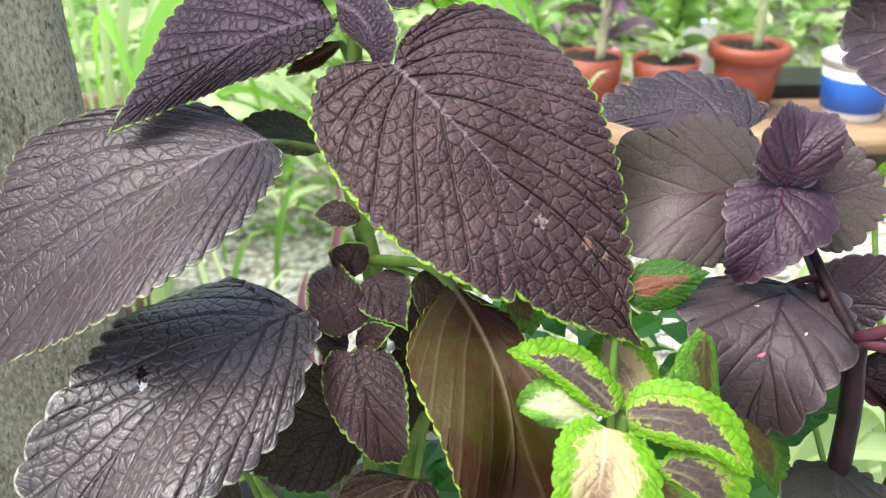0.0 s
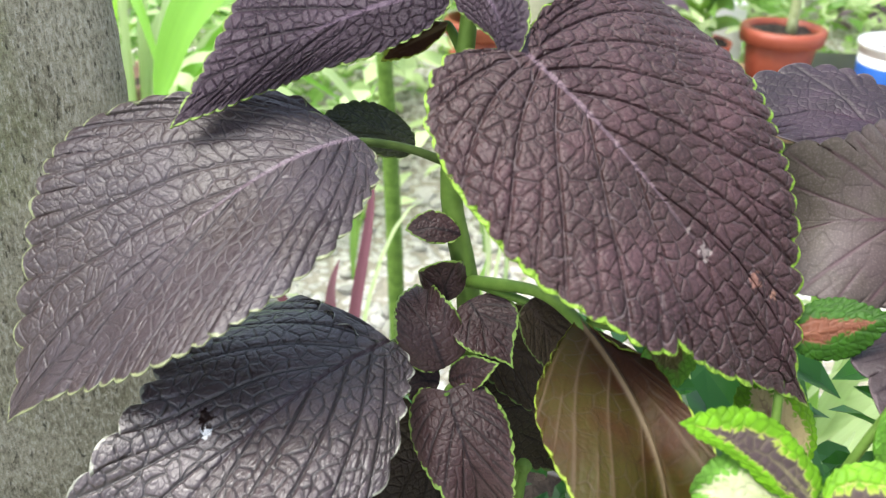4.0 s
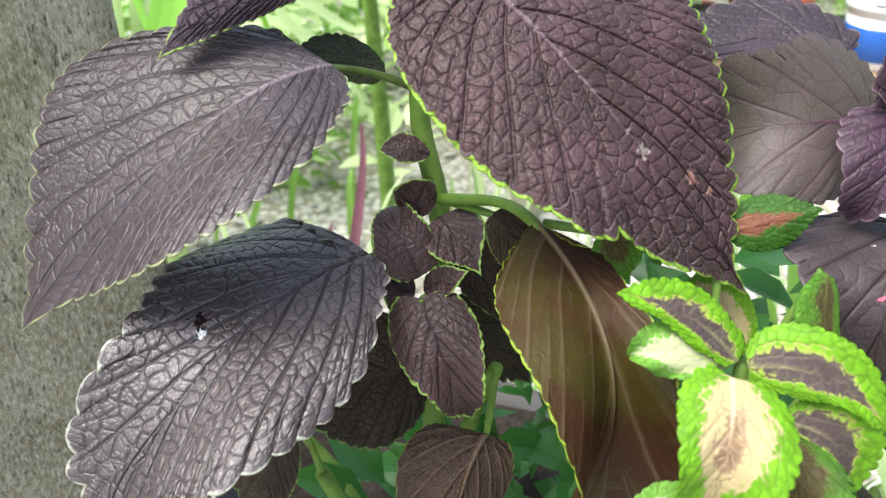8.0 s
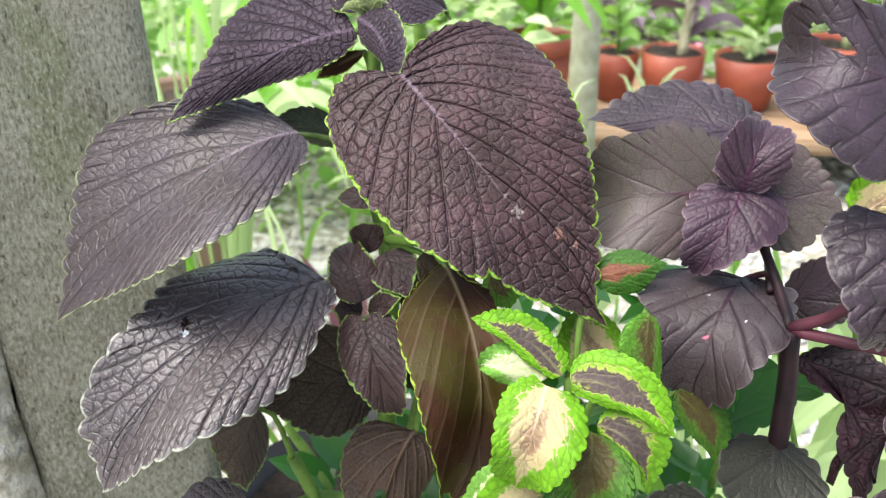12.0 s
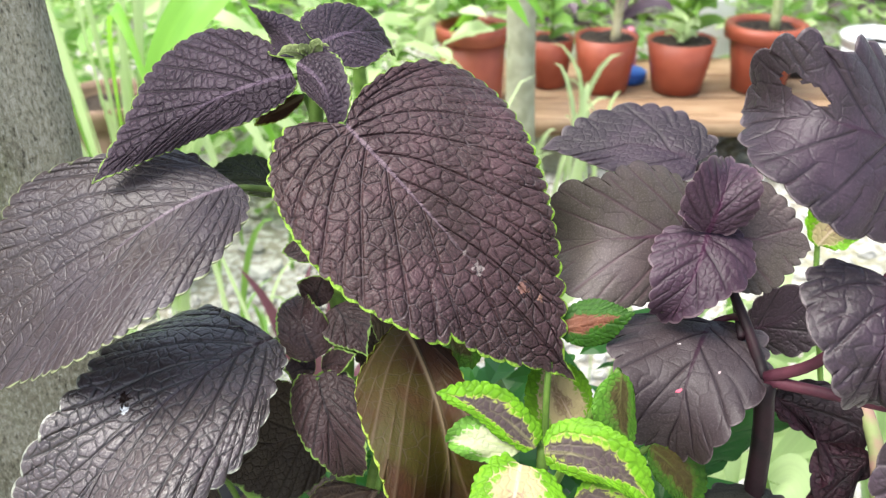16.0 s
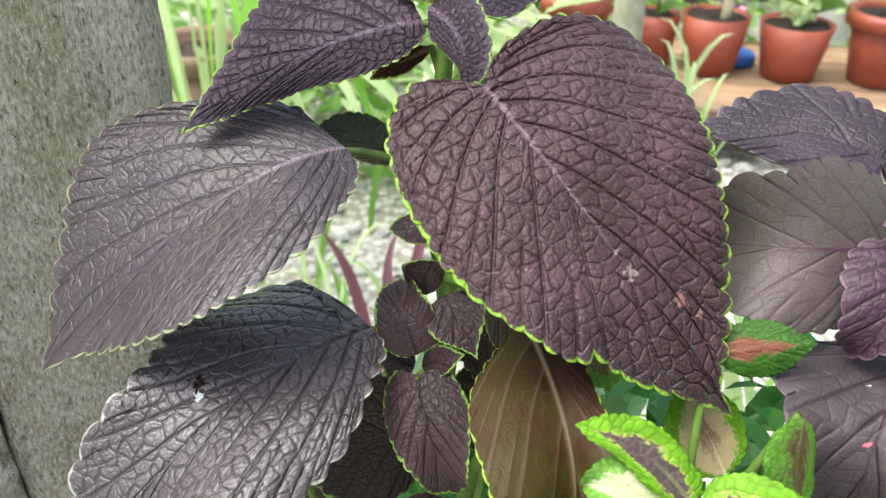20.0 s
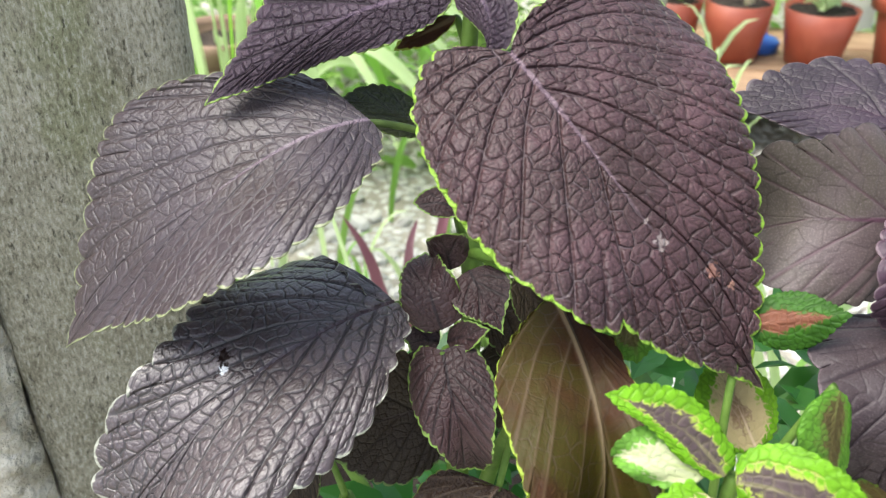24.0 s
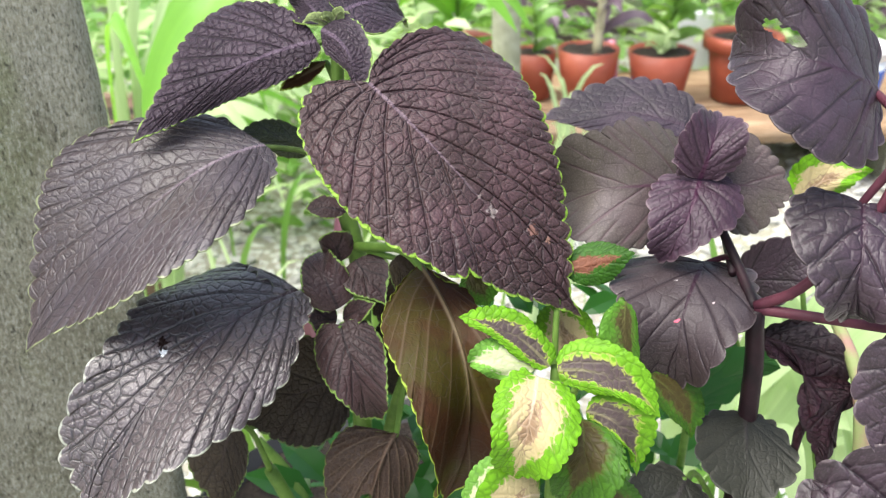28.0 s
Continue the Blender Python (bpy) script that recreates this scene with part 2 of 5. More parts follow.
LEAF_Q = leaf_material("perilla_leaf_violet", (0.0368, 0.0161, 0.0293), (0.0575, 0.0287, 0.0460), (0.045, 0.008, 0.030), (0.13, 0.085, 0.10), depth=0.22, rough=0.48, net=0.4, vein_amount=0.8, side=(0.014, 0.004, 0.010), spec=0.38)
LEAF_OLIVE = leaf_material("perilla_leaf_olive_purple", (0.082, 0.06, 0.062), (0.115, 0.088, 0.086), (0.08, 0.035, 0.055), (0.08, 0.065, 0.06), depth=0.2, rough=0.46, net=0.25, through=(0.16, 0.12, 0.05), amount=0.12, vein_amount=0.6, side=(0.09, 0.045, 0.06), spec=0.28, patch=(0.085, 0.074, 0.056))
BUD = leaf_material("coleus_bud_green", (0.10, 0.14, 0.05), (0.24, 0.28, 0.12), (0.05, 0.03, 0.04), (0.34, 0.42, 0.16), depth=0.5, rough=0.7, spec=0.2, rim_at=0.0008, through=(0.3, 0.4, 0.1), amount=0.2)
GREEN_PURPLE = variegated_material("coleus_green_with_purple_heart", (0.19, 0.46, 0.014), (0.46, 0.52, 0.10), (0.095, 0.066, 0.066), 0.52, 0.57, (0.26, 0.24, 0.12))
GREEN_CREAM = variegated_material("coleus_green_with_cream_heart", (0.19, 0.46, 0.014), (0.52, 0.42, 0.22), (0.30, 0.19, 0.11), 0.28, 0.62, (0.78, 0.62, 0.44))
GREEN_OLIVE = variegated_material("coleus_green_with_olive_heart", (0.14, 0.36, 0.03), (0.12, 0.22, 0.03), (0.10, 0.075, 0.025), 0.45, 0.6, (0.20, 0.22, 0.06))
GREEN_RUST = variegated_material("coleus_green_with_rust_heart", (0.045, 0.150, 0.010), (0.13, 0.13, 0.03), (0.21, 0.075, 0.04), 0.42, 0.46, (0.34, 0.15, 0.09))
GREEN_WHITE = variegated_material("coleus_green_with_white_heart", (0.20, 0.46, 0.06), (0.54, 0.58, 0.32), (0.56, 0.58, 0.36), 0.3, 0.66, (0.5, 0.6, 0.2))
GREEN_DARK = variegated_material("coleus_dark_green_with_brown_heart", (0.065, 0.18, 0.012), (0.075, 0.12, 0.014), (0.070, 0.050, 0.014), 0.50, 0.62, (0.12, 0.14, 0.03))
LEAF_SMOKE = leaf_material("leaf_smoky_olive", (0.016, 0.016, 0.011), (0.026, 0.026, 0.018), (0.026, 0.022, 0.020), (0.07, 0.072, 0.055), depth=0.25, net=0.15, vein_amount=0.4, rough=0.5, spec=0.3)
LEAF_BLACK = leaf_material("leaf_black_purple", (0.0110, 0.0055, 0.0075), (0.0230, 0.0115, 0.0150), (0.03, 0.01, 0.016), (0.020, 0.010, 0.012), depth=0.8, net=0.5, patch=(0.05, 0.012, 0.022), rough=0.5, spec=0.3)
LEAF_MOSS = leaf_material("leaf_moss_green", (0.022, 0.028, 0.010), (0.042, 0.054, 0.018), (0.03, 0.035, 0.014), (0.10, 0.15, 0.03), depth=0.5, net=0.4, spec=0.35)
STEM_GREEN = stalk_material("stem_green", (0.085, 0.165, 0.025), (0.15, 0.26, 0.048))
STEM_DARK = stalk_material("stem_dark_green", (0.045, 0.075, 0.018), (0.09, 0.14, 0.035))
STEM_PURPLE = stalk_material("stem_purple", (0.010, 0.005, 0.007), (0.026, 0.010, 0.014))
STEM_PINK = stalk_material("stem_wine", (0.055, 0.014, 0.024), (0.11, 0.030, 0.045))
TERRACOTTA = plain_material("terracotta_plastic", (0.27, 0.060, 0.034), (0.36, 0.088, 0.050), 14.0, 0.45, 0.15, 0.001)
SOIL = plain_material("potting_soil", (0.025, 0.018, 0.013), (0.08, 0.06, 0.045), 60.0, 0.95, 1.0, 0.012)


def wood_material():
    k = Nodes("weathered_plank_wood")
    o = k.obj()
    st = k.add("ShaderNodeMapping", {"Vector": o, "Scale": (1.0, 14.0, 14.0)}).outputs[0]
    col = k.mix(k.ramp(k.noise(7.0, 5.0, st), 0.3, 0.7), (0.20, 0.115, 0.06), (0.42, 0.29, 0.18))
    col = k.mix(k.math("MULTIPLY", k.ramp(k.noise(3.0, 4.0, o), 0.5, 0.75), 0.6), col, (0.13, 0.10, 0.08))
    k.bump(k.noise(20.0, 5.0, st), 0.5, 0.003)
    return k.finish(col, 0.75, 0.3)


def concrete_material():
    k = Nodes("weathered_concrete")
    o = k.obj()
    boards = k.add("ShaderNodeMapping", {"Vector": o, "Scale": (1.0, 1.0, 3.2), "Rotation": (0.0, 0.12, 0.0)}).outputs[0]
    tall = k.add("ShaderNodeMapping", {"Vector": o, "Scale": (1.6, 1.6, 0.6), "Rotation": (0.0, -0.25, 0.0)}).outputs[0]
    cloud = k.noise(14.0, 7.0, o, 0.6)
    col = k.mix(k.ramp(cloud, 0.3, 0.7), (0.262, 0.248, 0.178), (0.42, 0.402, 0.308))
    bands = k.noise(42.0, 4.0, boards, 0.6)
    col = k.mix(k.math("MULTIPLY", k.ramp(bands, 0.45, 0.70), 0.45), col, (0.45, 0.435, 0.355))
    col = k.mix(k.math("MULTIPLY", k.ramp(k.noise(22.0, 6.0, o, 0.7), 0.51, 0.63), 0.6), col, (0.165, 0.155, 0.098))
    col = k.mix(k.math("MULTIPLY", k.ramp(k.noise(17.0, 4.0, tall), 0.55, 0.70), 0.5), col, (0.24, 0.27, 0.12))
    fleck = k.noise(480.0, 4.0, tall, 0.75)
    col = k.mix(k.math("MULTIPLY", k.ramp(fleck, 0.51, 0.62), 0.6), col, (0.62, 0.61, 0.53))
    col = k.mix(k.math("MULTIPLY", k.math("SUBTRACT", 1.0, k.ramp(fleck, 0.38, 0.48)), 0.65), col, (0.13, 0.122, 0.09))
    pits = k.ramp(k.noise(340.0, 4.0, tall, 0.65), 0.61, 0.68)
    col = k.mix(k.math("MULTIPLY", pits, 0.75), col, (0.075, 0.07, 0.052))
    h = k.math("ADD", k.math("MULTIPLY", fleck, 0.5), k.math("MULTIPLY", k.noise(110.0, 6.0, boards, 0.7), 0.8))
    h = k.math("SUBTRACT", h, k.math("MULTIPLY", pits, 0.8))
    k.bump(h, 1.0, 0.0040)
    return k.finish(col, 0.9, 0.25)


PLANK = wood_material()
CONCRETE = concrete_material()
WHITEWASH = plain_material("flaking_whitewash", (0.30, 0.27, 0.20), (0.66, 0.63, 0.54), 75.0, 0.9, 1.0, 0.012, detail=8.0, bscale=90.0)


def ground_material():
    k = Nodes("gravelly_earth")
    o = k.obj()
    vor = k.add("ShaderNodeTexVoronoi", {"Vector": o, "Scale": 55.0})
    stone = k.mix(vor.outputs["Color"], (0.42, 0.42, 0.39), (0.62, 0.62, 0.58))
    col = k.mix(k.ramp(vor.outputs["Distance"], 0.35, 0.62), stone, (0.30, 0.28, 0.23))
    col = k.mix(k.math("MULTIPLY", k.ramp(k.noise(2.2, 4.0, o), 0.5, 0.7), 0.55), col, (0.30, 0.30, 0.18))
    k.bump(k.math("SUBTRACT", 1.0, vor.outputs["Distance"]), 0.9, 0.012)
    return k.finish(col, 0.9, 0.3)


def stone_material():
    k = Nodes("gravel_stone")
    r = k.add("ShaderNodeNewGeometry").outputs["Random Per Island"]
    col = k.mix(r, (0.38, 0.38, 0.35), (0.64, 0.64, 0.60))
    col = k.mix(k.math("MULTIPLY", k.noise(120.0, 3.0, k.obj()), 0.5), col, (0.30, 0.27, 0.22))
    return k.finish(col, 0.85, 0.3)


def grass_material(name, a, b, through, amount=0.4, rough=0.4):
    k = Nodes(name)
    o = k.obj()
    r = k.add("ShaderNodeNewGeometry").outputs["Random Per Island"]
    f = k.math("ADD", k.math("MULTIPLY", r, 0.7), k.math("MULTIPLY", k.noise(18.0, 3.0, o), 0.3))
    col = k.mix(f, a, b)
    along = k.add("ShaderNodeMapping", {"Vector": k.uv(), "Scale": (1.5, 26.0, 1.0)}).outputs[0]
    ribs = k.noise(1.0, 2.0, along)
    col = k.mix(k.math("MULTIPLY", k.ramp(ribs, 0.35, 0.65), 0.35), col, tuple(c * 0.55 for c in a))
    k.bump(ribs, 0.3, 0.001)
    k.finish(col, rough, 0.4)
    k.glow_through(through, amount)
    return k.mat


GROUND = ground_material()
STONE = stone_material()
BLADE = grass_material("strap_leaf_green", (0.10, 0.34, 0.03), (0.26, 0.50, 0.08), (0.32, 0.64, 0.06))
PALE = grass_material("pale_green_foliage", (0.38, 0.54, 0.22), (0.64, 0.76, 0.44), (0.62, 0.78, 0.38))
GREEN = grass_material("green_foliage", (0.09, 0.25, 0.04), (0.28, 0.48, 0.12), (0.30, 0.52, 0.08))
DEEP = grass_material("deep_green_foliage", (0.02, 0.11, 0.02), (0.05, 0.19, 0.03), (0.08, 0.25, 0.03), 0.25, 0.3)
CRIMSON = grass_material("crimson_foliage", (0.14, 0.05, 0.075), (0.30, 0.13, 0.17), (0.35, 0.13, 0.17), 0.25)
MAUVE = grass_material("mauve_foliage", (0.10, 0.06, 0.09), (0.20, 0.14, 0.18), (0.15, 0.08, 0.1), 0.15)
BARK = plain_material("pale_grey_bark", (0.23, 0.235, 0.155), (0.38, 0.385, 0.28), 30.0, 0.85, 0.6, 0.003)
CREAM_STALK = plain_material("dry_cream_stalk", (0.42, 0.38, 0.22), (0.62, 0.58, 0.40), 40.0, 0.7)
BLUE = plain_material("blue_plastic", (0.02, 0.10, 0.42), (0.03, 0.14, 0.52), 10.0, 0.35, 0.05)
WHITE = plain_material("white_plastic", (0.72, 0.74, 0.76), (0.82, 0.83, 0.84), 10.0, 0.4, 0.05)
PINK = plain_material("pink_plastic", (0.62, 0.18, 0.28), (0.75, 0.30, 0.38), 12.0, 0.5, 0.1)
BLACK = plain_material("black_plastic", (0.012, 0.012, 0.013), (0.03, 0.03, 0.03), 20.0, 0.45, 0.1)


# ---- mesh helpers ----
def thing(name, at, label, category, group="", kind=""):
    """The Empty at a thing's base, which parents its parts."""
    ob = new(name)
    ob.empty_display_size = 0.02
    ob.location = at
    ob["at"] = at
    return tagged(ob, label, category, group, kind)


def place(ob, parent):
    if parent is not None:
        ob.parent = parent
        top = parent
        off = Vector((0, 0, 0))
        while top is not None:
            off += top.location
            top = top.parent
        ob.location = -off
    return ob


def part_from(name, verts, faces, material, parent, label="", smooth=True, uv=None, attrs=None):
    """One mesh object under a thing, from arrays in world metres."""
    me = bpy.data.meshes.new(name)
    me.from_pydata([tuple(v) for v in verts], [], [tuple(f) for f in faces])
    if uv is not None:
        idx = np.empty(len(me.loops), dtype=np.int32)
        me.loops.foreach_get("vertex_index", idx)
        for key, coords in zip(("UVMap", "ladder"), uv if isinstance(uv, tuple) else (uv,)):
            me.uv_layers.new(name=key).data.foreach_set("uv", np.asarray(coords, dtype=np.float32)[idx].ravel())
    for key, values in (attrs or {}).items():
        a = me.attributes.new(key, "FLOAT", "POINT")
        a.data.foreach_set("value", np.asarray(values, dtype=np.float32))
    if smooth:
        me.polygons.foreach_set("use_smooth", np.ones(len(me.polygons), dtype=bool))
    me.materials.append(material)
    me.update()
    ob = place(new(name, me), parent)
    if label:
        ob["label"] = label
    return ob


def part(name, bm, material, parent, label="", smooth=False):
    me = bpy.data.meshes.new(name)
    bm.to_mesh(me)
    bm.free()
    if smooth:
        me.polygons.foreach_set("use_smooth", np.ones(len(me.polygons), dtype=bool))
    me.materials.append(material)
    ob = place(new(name, me), parent)
    if label:
        ob["label"] = label
    return ob


def tube_arrays(points, radii, sides=10, wobble=0.0):
    """A tapered tube along a smooth line through the points."""
    p = np.array(points, float)
    n = max(8, 6 * (len(p) - 1))
    t = np.linspace(0, len(p) - 1, n)
    def cat(a):
        a = np.array(a, float)
        if a.ndim == 1:
            a = a[:, None]
        e = np.vstack([2 * a[0] - a[1], a, 2 * a[-1] - a[-2]])
        i = np.minimum(t.astype(int), len(a) - 2)
        f = (t - i)[:, None]
        p0, p1, p2, p3 = e[i], e[i + 1], e[i + 2], e[i + 3]
        return 0.5 * (2 * p1 + (p2 - p0) * f + (2 * p0 - 5 * p1 + 4 * p2 - p3) * f**2 + (3 * p1 - p0 - 3 * p2 + p3) * f**3)
    c, r = cat(p), cat(radii)[:, 0]
    tan = np.gradient(c, axis=0)
    tan /= np.linalg.norm(tan, axis=1)[:, None]
    ref = np.array([0.31, -0.9, 0.3]) if abs(tan[0] @ np.array([0.31, -0.9, 0.3])) < 0.85 else np.array([1.0, 0, 0])
    verts, faces = [], []
    for i in range(n):
        u = np.cross(tan[i], ref)
        u /= np.linalg.norm(u)
        w = np.cross(tan[i], u)
        for k in range(sides):
            a = 2 * math.pi * k / sides
            rr = r[i] * (1 + wobble * math.sin(3 * a + i))
            verts.append(c[i] + rr * (math.cos(a) * u + math.sin(a) * w))
    for i in range(n - 1):
        for k in range(sides):
            k2 = (k + 1) % sides
            faces.append((i * sides + k, i * sides + k2, (i + 1) * sides + k2, (i + 1) * sides + k))
    faces.append(tuple(range(sides))[::-1])
    faces.append(tuple((n - 1) * sides + k for k in range(sides)))
    return verts, faces


def tube(name, points, radii, material, parent, label="", sides=10, wobble=0.0):
    v, f = tube_arrays(points, radii, sides, wobble)
    return part_from(name, v, f, material, parent, label)


def spline(points, n):
    """A smooth line through the points, evenly spaced along its length."""
    p = np.array(points, float)
    e = np.vstack([2 * p[0] - p[1], p, 2 * p[-1] - p[-2]])
    t = np.linspace(0, len(p) - 1, 40 * len(p))
    i = np.minimum(t.astype(int), len(p) - 2)
    f = (t - i)[:, None]
    p0, p1, p2, p3 = e[i], e[i + 1], e[i + 2], e[i + 3]
    c = 0.5 * (2 * p1 + (p2 - p0) * f + (2 * p0 - 5 * p1 + 4 * p2 - p3) * f**2 + (3 * p1 - p0 - 3 * p2 + p3) * f**3)
    return even(c, n)


def even(c, n):
    """The line resampled at the lengths n, given as shares of the whole."""
    s = np.concatenate([[0], np.cumsum(np.linalg.norm(np.diff(c, axis=0), axis=1))])
    at = np.asarray(n) * s[-1]
    return np.stack([np.interp(at, s, c[:, 0]), np.interp(at, s, c[:, 1])], -1)


def ovate(half, length, peak, blunt, sharp, lobe, trunc):
    """One side of a plain ovate blade, as (along, across) pairs."""
    u = np.linspace(0, 1, 200)
    s = np.clip(np.sin(math.pi * u ** (math.log(0.5) / math.log(peak))), 0, 1)
    f = s ** (blunt + (sharp - blunt) * u)
    if trunc is not None:
        rise = trunc + (1 - trunc) * np.sin(0.5 * math.pi * np.clip(u / peak, 0, 1)) ** 0.8
        fall = np.cos(0.5 * math.pi * np.clip((u - peak) / (1 - peak), 0, 1)) ** sharp
        f = np.where(u < peak, rise, fall) * np.clip(u / 0.10, 0, 1) ** 0.5
    return np.stack([u * length - lobe * length * np.minimum(1, f * 1.2) ** 1.6 * (1 - u) ** 3.5, f * half], -1)


def midrib(base, mid, tip, normal, m, twist=0.0):
    """Places along the midrib at the shares m of its length, with the blade's own axes there."""
    B, M, T = (np.array(q, float) for q in (base, mid, tip))
    c = B * ((1 - m) * (1 - 2 * m))[:, None] + M * (4 * m * (1 - m))[:, None] + T * (m * (2 * m - 1))[:, None]
    d = B * (4 * m - 3)[:, None] + M * (4 - 8 * m)[:, None] + T * (4 * m - 1)[:, None]
    d /= np.linalg.norm(d, axis=1)[:, None]
    N = np.array(normal, float)
    y = np.cross(N[None, :] / np.linalg.norm(N), d)
    y /= np.linalg.norm(y, axis=1)[:, None]
    n = np.cross(d, y)
    if twist:
        a = np.radians(twist) * (m - 0.3)
        y, n = y * np.cos(a)[:, None] + n * np.sin(a)[:, None], n * np.cos(a)[:, None] - y * np.sin(a)[:, None]
    return c, d, y, n


def bend(width, reach, fold, curl):
    """How far across and how far down a point lies that is width off the midrib, on a half folded and curled down."""
    r = width / np.maximum(reach, 1e-6)
    ang = np.radians(fold) * np.minimum(1, r * 4) + np.radians(curl) * r**2
    return np.cos(ang) * width, -np.sin(ang) * width


def blade_length(base, mid, tip):
    q = np.linspace(0, 1, 60)
    c = midrib(base, mid, tip, (0.1, -0.8, 0.6), q)[0]
    return float(np.linalg.norm(np.diff(c, axis=0), axis=1).sum())


def wobble_field(x, y, scale, seed):
    """Smooth random field over the blade, about -1 to 1."""
    r = np.random.RandomState(int(seed * 13 + scale) % 10000)
    out = np.zeros_like(x)
    for k in range(7):
        a, p, f = r.uniform(0, 6.28), r.uniform(0, 6.28), scale * r.uniform(0.6, 1.7)
        out += np.sin((x * math.cos(a) + y * math.sin(a)) * f + p)
    return out / 3.0


def cell_edges(x, y, seed, loose=0.8):
    """Distance to the nearest border between the cells of a jittered unit grid."""
    r = np.random.RandomState(seed + 5)
    jx, jy = r.uniform(0.5 - loose / 2, 0.5 + loose / 2, (2, 128, 128))
    ix, iy = np.floor(x).astype(int), np.floor(y).astype(int)
    best = [np.full(x.shape, 9.0) for _ in range(2)]
    px, py = [np.zeros_like(x) for _ in range(2)], [np.zeros_like(x) for _ in range(2)]
    for dx in (-1, 0, 1):
        for dy in (-1, 0, 1):
            cx, cy = ix + dx, iy + dy
            qx, qy = cx + jx[cx % 128, cy % 128], cy + jy[cx % 128, cy % 128]
            d = np.hypot(x - qx, y - qy)
            near = d < best[0]
            second = (~near) & (d < best[1])
            best[1] = np.where(near, best[0], np.where(second, d, best[1]))
            px[1], py[1] = np.where(near, px[0], np.where(second, qx, px[1])), np.where(near, py[0], np.where(second, qy, py[1]))
            best[0], px[0], py[0] = np.where(near, d, best[0]), np.where(near, qx, px[0]), np.where(near, qy, py[0])
    apart = np.maximum(np.hypot(px[1] - px[0], py[1] - py[0]), 0.2)
    return (best[1] ** 2 - best[0] ** 2) / (2 * apart)


def leaf_arrays(base, mid, tip, normal, left=0.02, right=0.02, outl=None, outr=None, peak=0.36, teeth=18, tooth=0.30, lobe=0.12, fold=0.0, curl=0.0,
                veins=7, quilt=None, cell=None, blunt=0.75, sharp=1.2, wave=0.0, res=None, seed=0, thick=0.0005, twist=0.0,
                bite=(), rib_w=0.0009, ridge=0.5, run=3.2, trunc=None, slant=(0.05, 0.05), fork=0.6):
    """A toothed blade along the midrib base-mid-tip. Its sides are either ovate, left and right wide, or follow outl and outr, given in shares of its length.
    Side veins run from the midrib to the margin; the tissue bulges between them and between the net of small veins: quilt gives the three heights in millimetres."""
    length = blade_length(base, mid, tip)
    span = length * 0.7 if outl is not None else left + right
    nu, nv = res or (int(min(300, max(60, length / 0.00034))), int(min(250, max(30, span / 0.00034))))
    big = length / 0.1
    quilt = quilt or (0.10 + 0.45 * big, 0.04 + 0.30 * big, 0.02 + 0.08 * big)
    cell = cell or 0.0012 + 0.0030 * min(1.0, big)
    fine_u = np.linspace(0, 1, 2000)
    pace = np.cumsum(np.sqrt(1.0 + (run * fine_u ** (run - 1)) ** 2))
    u = np.interp(np.linspace(pace[0], pace[-1], nu), pace, fine_u)
    lobe_l, lobe_r = lobe if isinstance(lobe, tuple) else (lobe, lobe)
    m = u**run
    c, d, y, n = midrib(base, mid, tip, normal, m, twist)
    h = max(6, nv // 2)
    v = np.linspace(0, 1, h + 1) ** 0.92
    rng = np.random.RandomState(seed + 3)
    grids = []
    for side, out, half, lb in ((-1, outl, left, lobe_l), (1, outr, right, lobe_r)):
        if out is not None:
            b = spline(np.vstack([[0, 0.012], out, [1, 0]]) * length, u)
        else:
            b = even(ovate(half, length, peak, blunt, sharp, lb, trunc), u)
        arc = float(np.linalg.norm(np.diff(b, axis=0), axis=1).sum())
        t = np.gradient(b, axis=0)
        t /= np.maximum(np.linalg.norm(t, axis=1), 1e-9)[:, None]
        out_n = np.stack([-t[:, 1], t[:, 0]], -1)
        ph = u * teeth + 0.25 * np.sin(u * 17 + seed + side)
        k = np.clip(ph.astype(int), 0, teeth + 1)
        size = tooth * arc / teeth * rng.uniform(0.7, 1.25, teeth + 3)[k] * np.minimum(1, u * 9) * np.minimum(1, (1 - u) * 8 + 0.15)
        notch = np.abs(np.sin(math.pi * ph)) ** 0.65
        V = v[None, :]
        x = m[:, None] * length * (1 - V) + b[:, :1] * V - 0.025 * length * np.sin(math.pi * V) * (np.minimum(1, u * 3) * (1 - u))[:, None]
        w = b[:, 1:] * V
        grow = (size * (notch - 0.45))[:, None] * V**7
        x, w = x + grow * out_n[:, :1] + 0.5 * (size * (ph - k - 0.5))[:, None] * V**7 * t[:, :1], np.maximum(w + grow * out_n[:, 1:], 0)
        reach = b[:, 1].max()
        edge = (1 - V) * np.hypot(b[:, :1] - m[:, None] * length, b[:, 1:]) + 0 * w
        U = u[:, None] + 0 * w
        grids.append((side, x, w, edge, U, V + 0 * w, reach, (notch - 0.45)[:, None] * V**6 * size[:, None]))
    X = np.hstack([grids[0][1][:, ::-1], grids[1][1][:, 1:]])
    Wd = np.hstack([grids[0][2][:, ::-1], grids[1][2][:, 1:]])
    E = np.hstack([grids[0][3][:, ::-1], grids[1][3][:, 1:]])
    U = np.hstack([grids[0][4][:, ::-1], grids[1][4][:, 1:]])
    A = np.hstack([grids[0][5][:, ::-1], grids[1][5][:, 1:]])
    lift = np.hstack([grids[0][7][:, ::-1], grids[1][7][:, 1:]])
    side = np.hstack([-np.ones(h + 1), np.ones(h)])[None, :] + 0 * X
    reach = np.where(side < 0, grids[0][6], grids[1][6])
    Y = side * Wd
    nv = X.shape[1]
